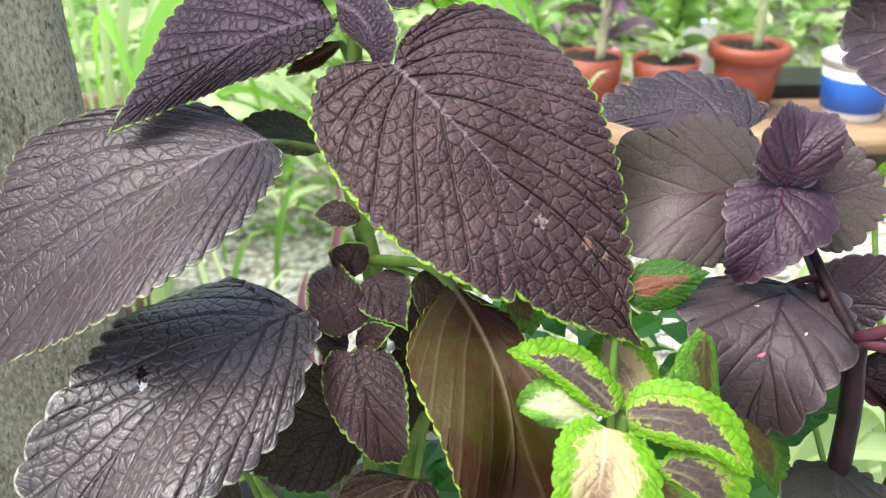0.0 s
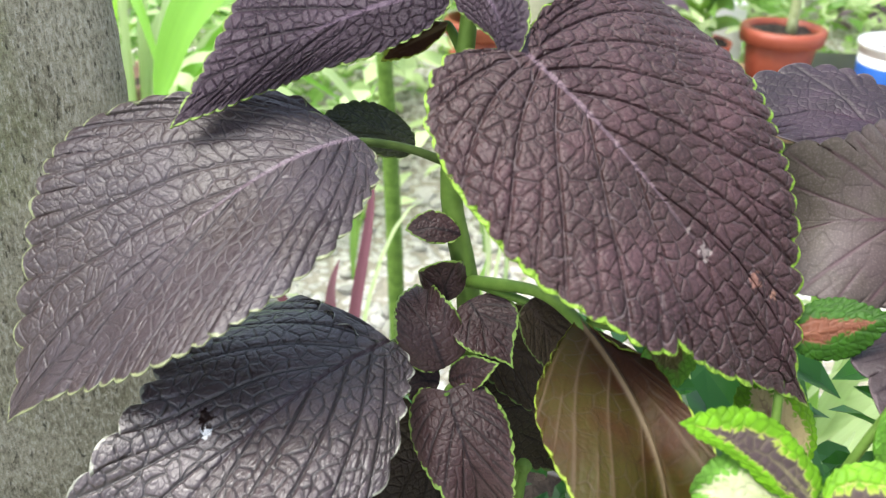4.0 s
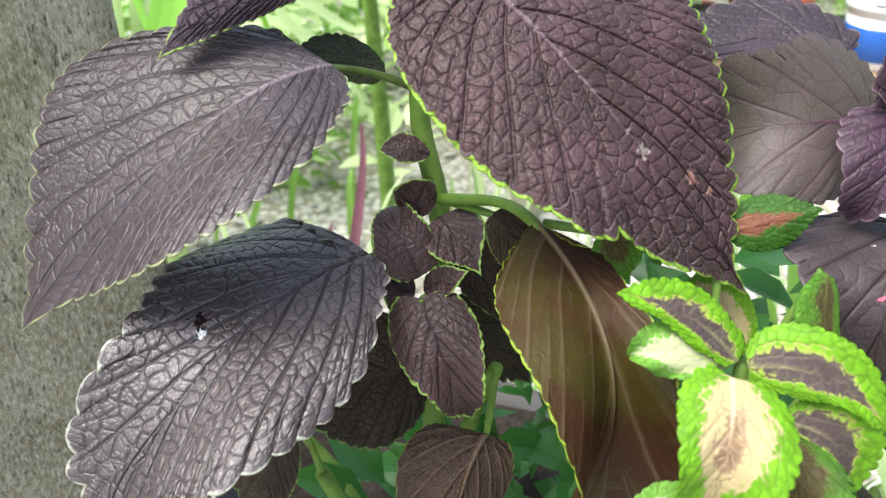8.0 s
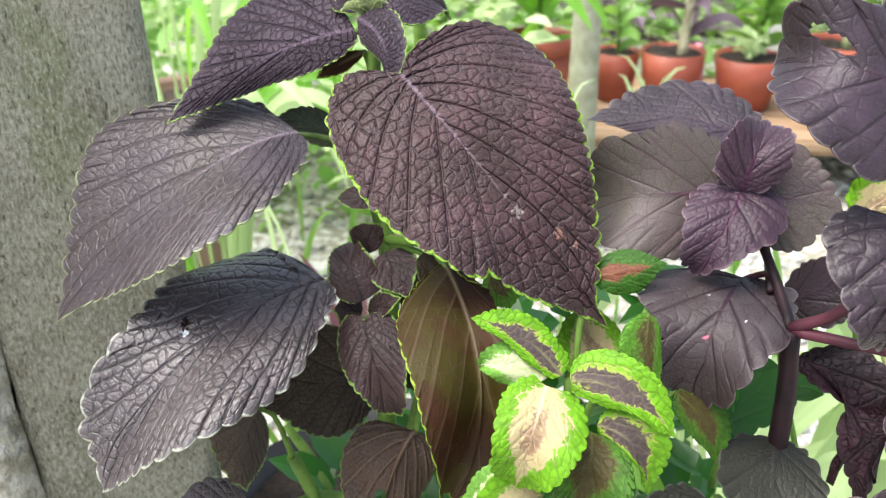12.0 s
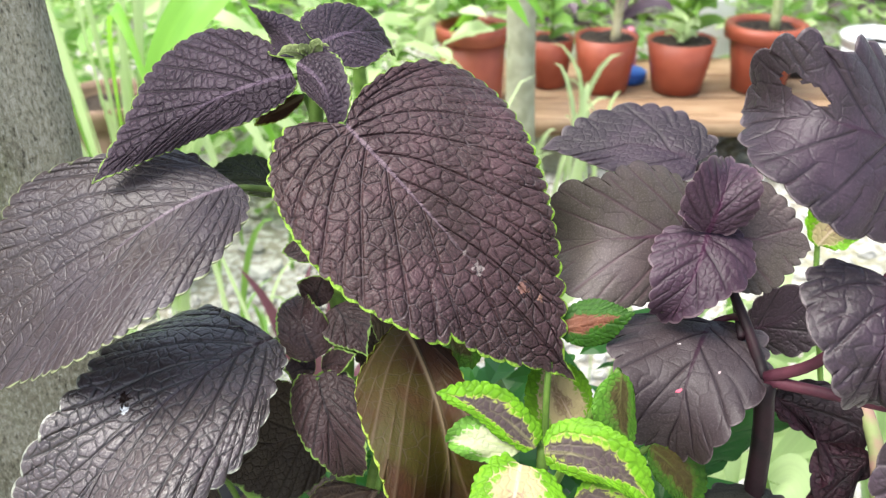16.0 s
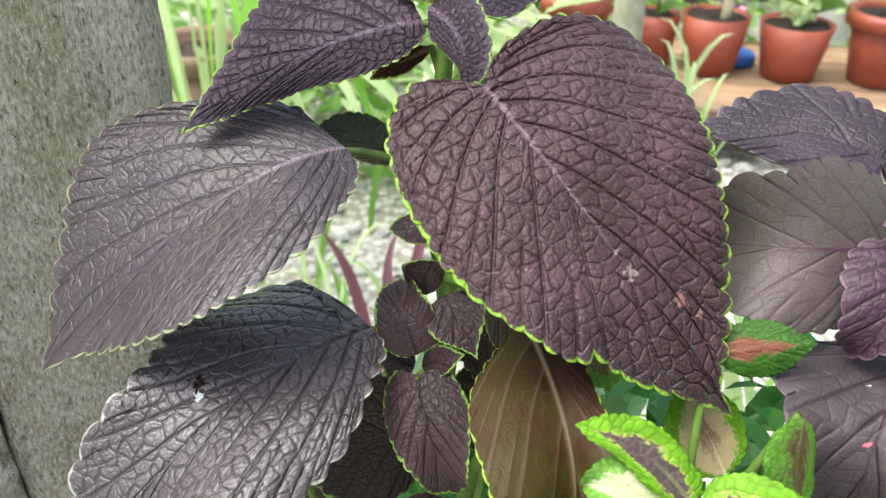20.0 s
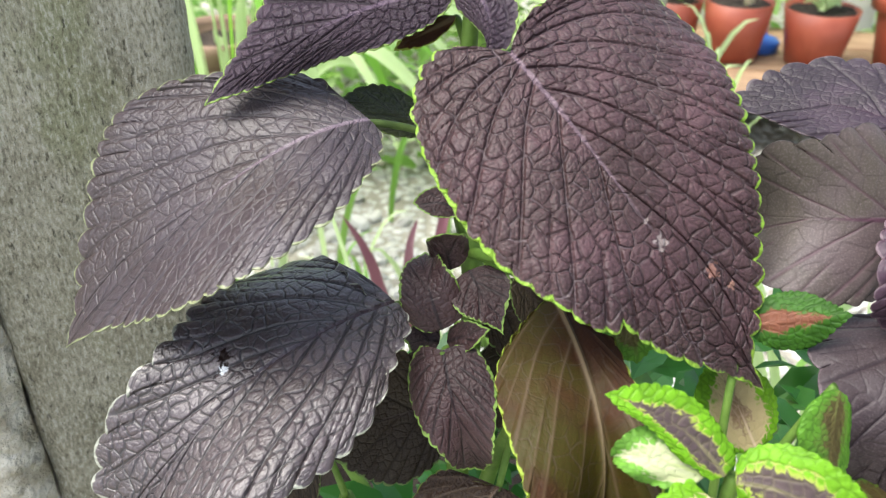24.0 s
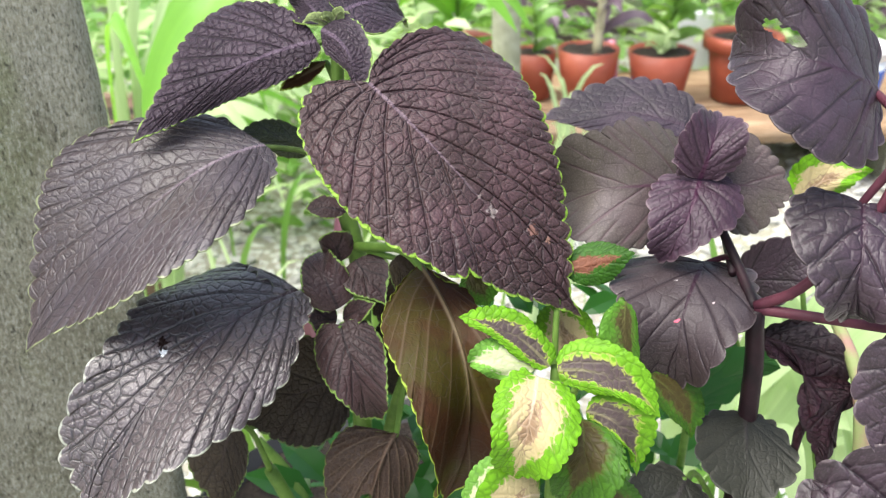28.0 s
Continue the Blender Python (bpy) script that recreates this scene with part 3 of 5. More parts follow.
    # side veins along lines of equal U, and how far off the nearest one lies
    du = np.gradient(U, axis=0)
    rx, ry = np.gradient(X, axis=1), np.gradient(Y, axis=1)
    rl = np.maximum(np.hypot(rx, ry), 1e-9)
    gx, gy = np.gradient(X, axis=0), np.gradient(Y, axis=0)
    step = np.abs(gx * ry - gy * rx) / rl / np.maximum(du, 1e-6)
    jit = wobble_field(X, Y, 60.0, seed)
    q = (U + np.where(side > 0, slant[1], slant[0]) * (1 - A) ** 1.5) * veins + np.where(side > 0, 0.5, 0.08) + 0.10 * jit * np.minimum(1, A * 3)
    gap = step / veins
    d1 = np.abs(q - np.round(q)) * gap
    d_fork = np.abs(q + 0.5 - np.round(q + 0.5) - 0.28 * (1 - A)) * gap + 0.004 * np.clip(0.62 - A, 0, 1) / 0.62
    thin = 0.003 * (1 - np.clip(gap / 0.004, 0, 1))
    d1, d_fork = d1 + thin, d_fork + thin
    d_rib = Wd
    wx, wy = X + 0.0009 * wobble_field(X, Y, 420.0, seed + 1), Y + 0.0009 * wobble_field(Y, X, 420.0, seed + 2)
    d2 = cell_edges(wx / cell + 40, wy / cell * 0.9 + 40, seed, 0.65) * cell
    d3 = cell_edges(wx / cell * 2.3 + 60, wy / cell * 2.3 + 60, seed + 1) * cell / 2.3
    main = np.minimum(np.minimum(d1, d_fork / max(fork, 0.05)), d_rib * 1.2)
    pil = lambda dd, w: np.sqrt(1 - np.clip(1 - dd / w, 0, 1) ** 2)
    fade = np.minimum(1, 0.35 + E / 0.006)
    k1, k2, k3 = (0.001 * q_ for q_ in quilt)
    z = (k1 * pil(main, 0.0030) + k2 * pil(d2, 0.30 * cell) * np.clip(main / 0.0009, 0, 1) + k3 * pil(d3, 0.16 * cell)) * fade
    z += ridge * 0.001 * np.exp(-((Wd / (0.8 * rib_w)) ** 2)) * np.clip(1.1 - X / length, 0, 1)
    z += 0.0006 * wobble_field(X, Y, 110.0, seed + 4) * np.minimum(1, Wd / 0.008)
    across, down = bend(Wd, reach, fold, curl)
    z = z + down + 0.6 * lift
    z += wave * reach * np.sin(U * 13 + seed + 1.7 * (side > 0)) * A**2
    pos = c[:, None, :] + d[:, None, :] * (X - m[:, None] * length)[..., None] + y[:, None, :] * (across * side)[..., None] + n[:, None, :] * z[..., None]
    vein = np.exp(-((Wd / (rib_w * (1.25 - 0.7 * X / length))) ** 2)) * np.clip(1.25 - 1.3 * X / length, 0, 1)
    zone = np.sqrt(A**2 * 0.9 + ((X / length - 0.42) / 0.6) ** 2 * 0.6)
    total = nu * nv
    idx = np.arange(total).reshape(nu, nv)
    keep = np.ones((nu - 1, nv - 1), bool)
    ragged = wobble_field(X, Y, 900.0, seed + 7)
    for bx, by, br in bite:
        hole = (X - bx) ** 2 * 0.45 + (Y - by) ** 2 * 1.8 + 0.35 * br * br * ragged > br * br
        keep &= hole[1:, 1:] & hole[:-1, :-1]
    quads = np.stack([idx[:-1, :-1], idx[1:, :-1], idx[1:, 1:], idx[:-1, 1:]], -1)[keep].reshape(-1, 4)
    # the underside is a coarser sheet, joined to the top by a narrow rim
    iu = np.unique(np.r_[np.arange(0, nu, 3), nu - 1])
    iv = np.unique(np.r_[np.arange(0, nv, 3), nv - 1])
    low = (pos - n[:, None, :] * thick)[np.ix_(iu, iv)].reshape(-1, 3)
    jdx = np.arange(len(low)).reshape(len(iu), len(iv)) + total
    under = np.stack([jdx[:-1, :-1], jdx[:-1, 1:], jdx[1:, 1:], jdx[1:, :-1]], -1)
    if bite:
        under = under[keep[np.ix_(iu[:-1], iv[:-1])]]
    under = under.reshape(-1, 4)
    sub = idx[np.ix_(iu, iv)]
    walk_round = lambda g: np.concatenate([g[:, 0], g[-1, 1:], g[::-1, -1][1:], g[0, ::-1][1:]])
    a, b = walk_round(sub), walk_round(jdx)
    rim = np.stack([a[1:], a[:-1], b[:-1], b[1:]], -1)
    pick = np.ix_(iu, iv)
    both = lambda g: np.concatenate([g.ravel(), g[pick].ravel()])
    attrs = dict(vein=both(vein), edge=both(E), zone=both(zone), side=both(np.minimum(d1, d_fork / max(fork, 0.05)) * 1000), net=both(d2 * 1000), fine=both(d3 * 1000))
    return np.vstack([pos.reshape(-1, 3), low]), np.vstack([quads, under, rim]), np.stack([both(X), both(Y)], -1), attrs


def leaf(plant, material, base, mid, tip, normal, left=0.02, right=0.02, label="", stalk=None, stalk_material_=None, stalk_r=0.0012, name="leaf", **shape):
    v, f, uv, attrs = leaf_arrays(base, mid, tip, normal, left, right, **shape)
    ob = part_from(name, v, f, material, plant, label, uv=uv, attrs=attrs)
    if stalk is not None:
        n = Vector(normal).normalized()
        pts = list(stalk) + [tuple(q - 0.0016 * c for q, c in zip(base, n)), tuple(0.80 * p + 0.26 * m - 0.06 * t - 0.0030 * c for p, m, t, c in zip(base, mid, tip, n))]
        tube("petiole", pts, [stalk_r * 1.25] + [stalk_r] * (len(pts) - 3) + [stalk_r, stalk_r * 0.5], stalk_material_ or STEM_GREEN, ob)
    return ob


# ---- the ground, the post and the bench ----
def ground():
    n = 70
    xs = np.concatenate([np.linspace(-60, -3, 8), np.linspace(-2.8, 3.2, n), np.linspace(4, 60, 8)])
    ys = np.concatenate([np.linspace(-40, -1, 6), np.linspace(-0.8, 5.0, n), np.linspace(6, 80, 8)])
    verts, faces = [], []
    for yy in ys:
        for xx in xs:
            verts.append((xx, yy, 0.02 * noise.noise((xx * 1.7, yy * 1.7, 0)) + 0.008 * noise.noise((xx * 7, yy * 7, 2))))
    w = len(xs)
    for j in range(len(ys) - 1):
        for i in range(w - 1):
            faces.append((j * w + i, j * w + i + 1, (j + 1) * w + i + 1, (j + 1) * w + i))
    tagged(part_from("ground", verts, faces, GROUND, None), "grey gravelly earth ground of a plant nursery", "ground", kind="structure")


ground()


def gravel():
    rng = random.Random(4)
    unit = [(math.cos(a) * math.cos(b), math.sin(a) * math.cos(b), math.sin(b)) for b in (-0.9, 0.0, 0.8) for a in [k * math.pi / 3 + b for k in range(6)]]
    verts, faces = [], []
    for _ in range(4200):
        x, y = rng.uniform(-1.3, 1.9), rng.uniform(0.35, 2.4)
        r = rng.uniform(0.006, 0.019) * (1 if rng.random() < 0.94 else 1.7)
        m = Matrix.LocRotScale((x, y, r * 0.35 + 0.012 * noise.noise((x * 1.7, y * 1.7, 0))), Euler((rng.uniform(-0.4, 0.4), rng.uniform(-0.4, 0.4), rng.uniform(0, 6.3))), (r, r * rng.uniform(0.6, 0.95), r * rng.uniform(0.45, 0.7)))
        o = len(verts)
        for q in unit:
            verts.append(m @ Vector([c * rng.uniform(0.82, 1.15) for c in q]))
        for j in range(2):
            for k in range(6):
                k2 = (k + 1) % 6
                faces.append((o + j * 6 + k, o + j * 6 + k2, o + j * 6 + 6 + k2, o + j * 6 + 6 + k))
        faces.append(tuple(o + 12 + k for k in range(6)))
    tagged(part_from("gravel", verts, faces, STONE, None, smooth=False), "scattered grey and whitish gravel stones on the ground", "gravel", kind="stuff")


gravel()


def rough_box(x0, x1, y0, y1, z0, z1, step, amp, seed, chip=0.0):
    """A box of weathered masonry: the faces are divided and uneven, the edges worn."""
    lo, hi = Vector((x0, y0, z0)), Vector((x1, y1, z1))
    counts = [max(2, min(180, int((hi[a] - lo[a]) / step))) for a in range(3)]
    bm = bmesh.new()
    made = {}

    def vert(i):
        if i not in made:
            p = Vector([lo[a] + (hi[a] - lo[a]) * i[a] / counts[a] for a in range(3)])
            inward, on = Vector((0, 0, 0)), 0
            for a in range(3):
                if i[a] in (0, counts[a]):
                    inward[a] = 1 if i[a] == 0 else -1
                    on += 1
            k = amp * 0.5 * noise.fractal(p * 30 + Vector((seed, 0, 0)), 0.8, 2.0, 5)
            if on >= 2:
                k += amp * 1.2 + chip * max(0.0, noise.noise(p * 13 + Vector((seed, 3, 0)))) ** 1.5
            made[i] = bm.verts.new(p + inward * k)
        return made[i]

    for a in range(3):
        b, c = (a + 1) % 3, (a + 2) % 3
        for end in (0, counts[a]):
            for j in range(counts[b]):
                for k in range(counts[c]):
                    quad = []
                    for dj, dk in ((0, 0), (1, 0), (1, 1), (0, 1)):
                        i = [0, 0, 0]
                        i[a], i[b], i[c] = end, j + dj, k + dk
                        quad.append(vert(tuple(i)))
                    bm.faces.new(quad if end else quad[::-1])
    return bm


TURN_POST = pose(-0.1432, 0.3368, 0.0, 0, 0, 35)


def turned_box(*args):
    bm = rough_box(*args)
    for v in bm.verts:
        v.co = TURN_POST @ v.co
    return bm


post = thing("concrete_post", (-0.18, 0.36, 0.0), "weathered grey concrete post, pitted and stained, standing in the ground", "post")
part("shaft", turned_box(-0.095, 0.0, 0.0, 0.12, -0.02, 1.6, 0.006, 0.0020, 2.0, 0.004), CONCRETE, post, smooth=True)
slab = thing("old_wall_slab", (-0.28, 0.29, 0.0), "flaking whitewashed masonry slab beside the concrete post", "slab")
part("slab_body", turned_box(-0.26, -0.0957, -0.007, 0.10, -0.02, 1.2, 0.009, 0.004, 5.0, 0.012), WHITEWASH, slab, smooth=True)


def bench():
    b = thing("plank_bench", (0.9, 1.88, 0.0), "low bench of weathered brown planks carrying flowerpots", "bench")
    for i, (y0, y1, z1) in enumerate(((1.742, 1.90, 0.152), (1.906, 2.06, 0.150), (2.066, 2.22, 0.149))):
        bm = rough_box(0.0, 2.3, y0, y1, z1 - 0.040, z1, 0.03, 0.0022, 3.0 + i)
        part("plank", bm, PLANK, b, smooth=True)
    for x in (0.25, 1.1, 2.0):
        part("block", rough_box(x - 0.1, x + 0.1, 1.80, 2.15, -0.02, 0.112, 0.03, 0.003, x), CONCRETE, b, "grey concrete block")


bench()


# ---- flowerpots ----
def lathe(profile, at, sides=40, ribs=0, rib=0.0):
    """A turned body from (radius, height) pairs."""
    verts, faces = [], []
    for r, h in profile:
        for k in range(sides):
            a = 2 * math.pi * k / sides
            rr = r * (1 + (rib * (1 if math.cos(ribs * a) > 0 else -1) if ribs else 0))
            verts.append((at[0] + rr * math.cos(a), at[1] + rr * math.sin(a), at[2] + h))
    for i in range(len(profile) - 1):
        for k in range(sides):
            k2 = (k + 1) % sides
            faces.append((i * sides + k, i * sides + k2, (i + 1) * sides + k2, (i + 1) * sides + k))
    faces.append(tuple(range(sides))[::-1])
    faces.append(tuple((len(profile) - 1) * sides + k for k in range(sides)))
    return verts, faces


def pot(x, y, z, r_top, r_low, h, label, rim=0.0, ribs=0, clay=None):
    p = thing("flowerpot", (x, y, z), label, "flowerpot", group="flowerpots on the bench")
    wall = 0.004
    v, f = lathe([(r_low * 0.9, 0.0), (r_low, 0.003), (r_low + (r_top - r_low) * 0.5, h * 0.5), (r_top, h), (r_top - wall, h), (r_top - wall - 0.006, h * 0.86), (r_low, h * 0.85)], (x, y, z), 48, ribs, 0.012 if ribs else 0)
    part_from("body", v, f, clay or TERRACOTTA, p)
    if rim:
        v, f = lathe([(r_top - 0.003, h - 0.030), (r_top + rim * 0.8, h - 0.026), (r_top + rim, h - 0.008), (r_top + rim * 0.8, h + 0.004), (r_top - 0.004, h + 0.005), (r_top - 0.010, h - 0.006), (r_top - 0.010, h - 0.03)], (x, y, z), 48)
        part_from("rim", v, f, clay or TERRACOTTA, p, "rounded rim")
    soil_v, soil_f = [], []
    rs = r_top - wall - 0.005
    for i in range(9):
        for k in range(24):
            a, q = 2 * math.pi * k / 24, rs * i / 8
            px, py = x + q * math.cos(a), y + q * math.sin(a)
            soil_v.append((px, py, z + h * 0.95 + 0.010 * noise.noise((px * 40, py * 40, 0))))
    for i in range(8):
        for k in range(24):
            k2 = (k + 1) % 24
            soil_f.append((i * 24 + k, (i + 1) * 24 + k, (i + 1) * 24 + k2, i * 24 + k2))
    part_from("soil", soil_v, soil_f, SOIL, p, "dark potting soil")
    return p


pot(0.329, 1.955, 0.152, 0.074, 0.055, 0.128, "plain terracotta-coloured plastic flowerpot with dark soil")
pot(0.500, 1.950, 0.152, 0.078, 0.057, 0.121, "terracotta-coloured plastic flowerpot with a seedling")
pot(0.690, 1.955, 0.152, 0.082, 0.060, 0.150, "ribbed terracotta flowerpot with a rounded rim", rim=0.011, ribs=12)
pot(0.203, 1.99, 0.152, 0.055, 0.042, 0.115, "small terracotta flowerpot in the shade of a tree")
pot(0.02, 1.85, 0.0, 0.075, 0.055, 0.33, "tall terracotta flowerpot behind the strap-leaved plants", rim=0.008)
CLAY = plain_material("dull_brown_clay", (0.17, 0.105, 0.07), (0.27, 0.18, 0.125), 14.0, 0.75, 0.3, 0.002)
pot(-0.575, 1.30, 0.0, 0.085, 0.065, 0.36, "tall dull brown clay pot among the lilies", rim=0.006, clay=CLAY)

# ---- purple coleus ----
coleus = thing("purple_coleus", (-0.02, 0.27, 0.0), "dark purple coleus plant with wrinkled leaves edged in bright green", "plant")
tube("stem", [(-0.024, 0.268, 0.0), (-0.022, 0.272, 0.30), (-0.026, 0.268, 0.53), (-0.022, 0.272, 0.62), (-0.029, 0.276, 0.665), (-0.026, 0.277, 0.705), (-0.0245, 0.276, 0.728)], [0.006, 0.0055, 0.0045, 0.0040, 0.0033, 0.0027, 0.0018], STEM_GREEN, coleus, "square pale green stem", 8)
tube("side_shoot", [(-0.022, 0.272, 0.42), (-0.05, 0.262, 0.47), (-0.068, 0.255, 0.53)], [0.004, 0.0035, 0.003], STEM_GREEN, coleus)
tube("side_shoot", [(-0.02, 0.272, 0.50), (-0.012, 0.262, 0.55), (-0.004, 0.248, 0.585)], [0.0035, 0.003, 0.0025], STEM_GREEN, coleus)
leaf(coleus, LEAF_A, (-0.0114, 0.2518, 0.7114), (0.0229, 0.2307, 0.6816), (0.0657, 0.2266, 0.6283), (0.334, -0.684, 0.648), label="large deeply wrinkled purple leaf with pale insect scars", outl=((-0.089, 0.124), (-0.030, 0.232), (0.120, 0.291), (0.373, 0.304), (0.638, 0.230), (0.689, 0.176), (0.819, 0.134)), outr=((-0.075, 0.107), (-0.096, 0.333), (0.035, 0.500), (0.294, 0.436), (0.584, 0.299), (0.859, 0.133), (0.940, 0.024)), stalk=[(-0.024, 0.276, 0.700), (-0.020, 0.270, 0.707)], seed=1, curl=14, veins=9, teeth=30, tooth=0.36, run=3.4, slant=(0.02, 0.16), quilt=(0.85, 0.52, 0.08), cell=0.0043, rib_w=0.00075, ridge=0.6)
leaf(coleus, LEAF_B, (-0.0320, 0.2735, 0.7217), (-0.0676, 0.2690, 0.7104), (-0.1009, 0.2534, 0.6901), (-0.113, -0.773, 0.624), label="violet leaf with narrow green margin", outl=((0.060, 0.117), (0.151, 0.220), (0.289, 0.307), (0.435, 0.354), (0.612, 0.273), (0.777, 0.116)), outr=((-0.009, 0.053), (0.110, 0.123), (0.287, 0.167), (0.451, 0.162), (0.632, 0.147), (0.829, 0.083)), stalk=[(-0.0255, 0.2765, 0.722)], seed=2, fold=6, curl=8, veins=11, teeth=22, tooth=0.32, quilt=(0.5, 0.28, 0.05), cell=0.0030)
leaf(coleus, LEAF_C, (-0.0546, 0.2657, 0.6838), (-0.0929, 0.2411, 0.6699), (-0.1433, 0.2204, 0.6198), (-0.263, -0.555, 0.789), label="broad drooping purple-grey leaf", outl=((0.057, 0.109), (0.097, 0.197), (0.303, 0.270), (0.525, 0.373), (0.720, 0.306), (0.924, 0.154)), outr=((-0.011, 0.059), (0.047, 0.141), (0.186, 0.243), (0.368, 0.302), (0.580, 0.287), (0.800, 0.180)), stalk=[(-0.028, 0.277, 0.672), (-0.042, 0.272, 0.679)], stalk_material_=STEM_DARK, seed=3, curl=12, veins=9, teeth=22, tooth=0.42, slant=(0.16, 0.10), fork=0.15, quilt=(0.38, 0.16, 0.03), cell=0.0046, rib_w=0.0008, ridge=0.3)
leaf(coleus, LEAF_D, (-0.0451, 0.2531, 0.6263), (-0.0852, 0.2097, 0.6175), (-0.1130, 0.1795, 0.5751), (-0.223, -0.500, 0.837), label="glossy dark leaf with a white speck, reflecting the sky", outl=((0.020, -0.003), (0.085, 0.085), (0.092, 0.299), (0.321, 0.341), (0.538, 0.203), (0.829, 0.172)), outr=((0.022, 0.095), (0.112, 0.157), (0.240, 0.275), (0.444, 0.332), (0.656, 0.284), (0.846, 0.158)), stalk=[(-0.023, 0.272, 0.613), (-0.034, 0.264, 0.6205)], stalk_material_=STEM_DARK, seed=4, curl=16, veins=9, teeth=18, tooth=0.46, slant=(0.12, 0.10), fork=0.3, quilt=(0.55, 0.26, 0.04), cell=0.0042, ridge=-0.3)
leaf(coleus, LEAF_E, (0.0055, 0.2361, 0.6468), (0.0228, 0.1923, 0.6232), (0.0129, 0.1950, 0.5688), (0.364, -0.836, 0.410), label="hanging olive-brown leaf lit from behind", outl=((0.071, 0.103), (0.161, 0.198), (0.272, 0.232), (0.432, 0.232), (0.610, 0.216), (0.850, 0.117)), outr=((0.107, 0.034), (0.162, 0.089), (0.280, 0.079), (0.447, 0.075), (0.644, 0.048), (0.824, 0.099)), stalk=[(-0.0225, 0.2705, 0.637), (-0.004, 0.254, 0.6442)], stalk_r=0.0017, seed=5, rib_w=0.0009, curl=9, veins=7, teeth=24, tooth=0.2, quilt=(-0.3, -0.12, 0.02), cell=0.005, ridge=0.9)
leaf(coleus, LEAF_F, (-0.0284, 0.2471, 0.6133), (-0.0200, 0.2308, 0.5974), (-0.0121, 0.2345, 0.5749), (-0.106, -0.819, 0.564), label="young dark leaf with green margin", outl=((-0.070, 0.149), (0.043, 0.267), (0.227, 0.292), (0.440, 0.237), (0.633, 0.153), (0.828, 0.098)), outr=((-0.002, 0.152), (0.092, 0.242), (0.263, 0.283), (0.444, 0.254), (0.634, 0.181), (0.823, 0.096)), stalk=[(-0.023, 0.271, 0.60)], seed=6, rib_w=0.0006, curl=14, veins=8, teeth=20, tooth=0.34, quilt=(0.3, 0.08, 0.03))
leaf(coleus, LEAF_F, (-0.0295, 0.2520, 0.6183), (-0.0350, 0.2578, 0.6307), (-0.0389, 0.2726, 0.6342), (0.084, -0.850, 0.520), label="young dark leaf with green margin", outl=((0.034, 0.142), (0.069, 0.263), (0.247, 0.297), (0.432, 0.313), (0.627, 0.228), (0.840, 0.146)), outr=((0.018, 0.137), (0.104, 0.250), (0.249, 0.336), (0.448, 0.311), (0.663, 0.239), (0.860, 0.140)), seed=7, rib_w=0.0006, curl=14, veins=8, teeth=18, tooth=0.34, quilt=(0.3, 0.08, 0.03))
leaf(coleus, LEAF_F, (-0.0228, 0.2655, 0.633), (-0.0173, 0.258, 0.6287), (-0.0093, 0.2502, 0.62), (0.2, -0.8, 0.4), 0.0095, 0.0105, "young dark leaf with green margin", peak=0.42, teeth=15, veins=5, rib_w=0.0006, seed=8)
leaf(coleus, LEAF_F, (-0.029, 0.2662, 0.6325), (-0.0307, 0.2663, 0.6404), (-0.0323, 0.2649, 0.6462), (0.0, -0.9, 0.3), 0.0085, 0.0085, "", peak=0.5, teeth=12, curl=30, veins=4, rib_w=0.0006, seed=9)
leaf(coleus, LEAF_F, (-0.0277, 0.2529, 0.6128), (-0.0213, 0.2505, 0.6179), (-0.0134, 0.2493, 0.6225), (0.0, -0.7, 0.7), 0.005, 0.005, "tiny reddish leaf", peak=0.45, teeth=10, veins=4, rib_w=0.0006, seed=10)
leaf(coleus, LEAF_F, (-0.0308, 0.2539, 0.6111), (-0.0363, 0.2539, 0.6116), (-0.0431, 0.2525, 0.6121), (0.0, -0.8, 0.6), 0.008, 0.007, "", peak=0.5, teeth=10, veins=4, rib_w=0.0006, seed=11)
leaf(coleus, LEAF_F, (-0.0258, 0.2688, 0.6535), (-0.0342, 0.2680, 0.6561), (-0.0419, 0.2677, 0.6554), (0.0, -0.7, 0.7), 0.0045, 0.005, "small dark leaflet on the stem", peak=0.5, teeth=9, veins=4, rib_w=0.0006, seed=12)
leaf(coleus, LEAF_K, (-0.0303, 0.26, 0.578), (-0.0535, 0.252, 0.5735), (-0.0735, 0.24, 0.569), (-0.1, -0.85, 0.5), 0.024, 0.024, "shaded brown leaf below the glossy one", stalk=[(-0.024, 0.27, 0.575)], peak=0.42, teeth=16, veins=6, blunt=0.6, seed=13)
leaf(coleus, LEAF_K, (-0.0765, 0.2426, 0.5665), (-0.0827, 0.2357, 0.5494), (-0.0802, 0.2277, 0.5332), (-0.1, -0.85, 0.5), 0.015, 0.013, "small brown-green drooping leaf", stalk=[(-0.068, 0.255, 0.53), (-0.072, 0.25, 0.556)], peak=0.45, teeth=12, veins=5, seed=14)
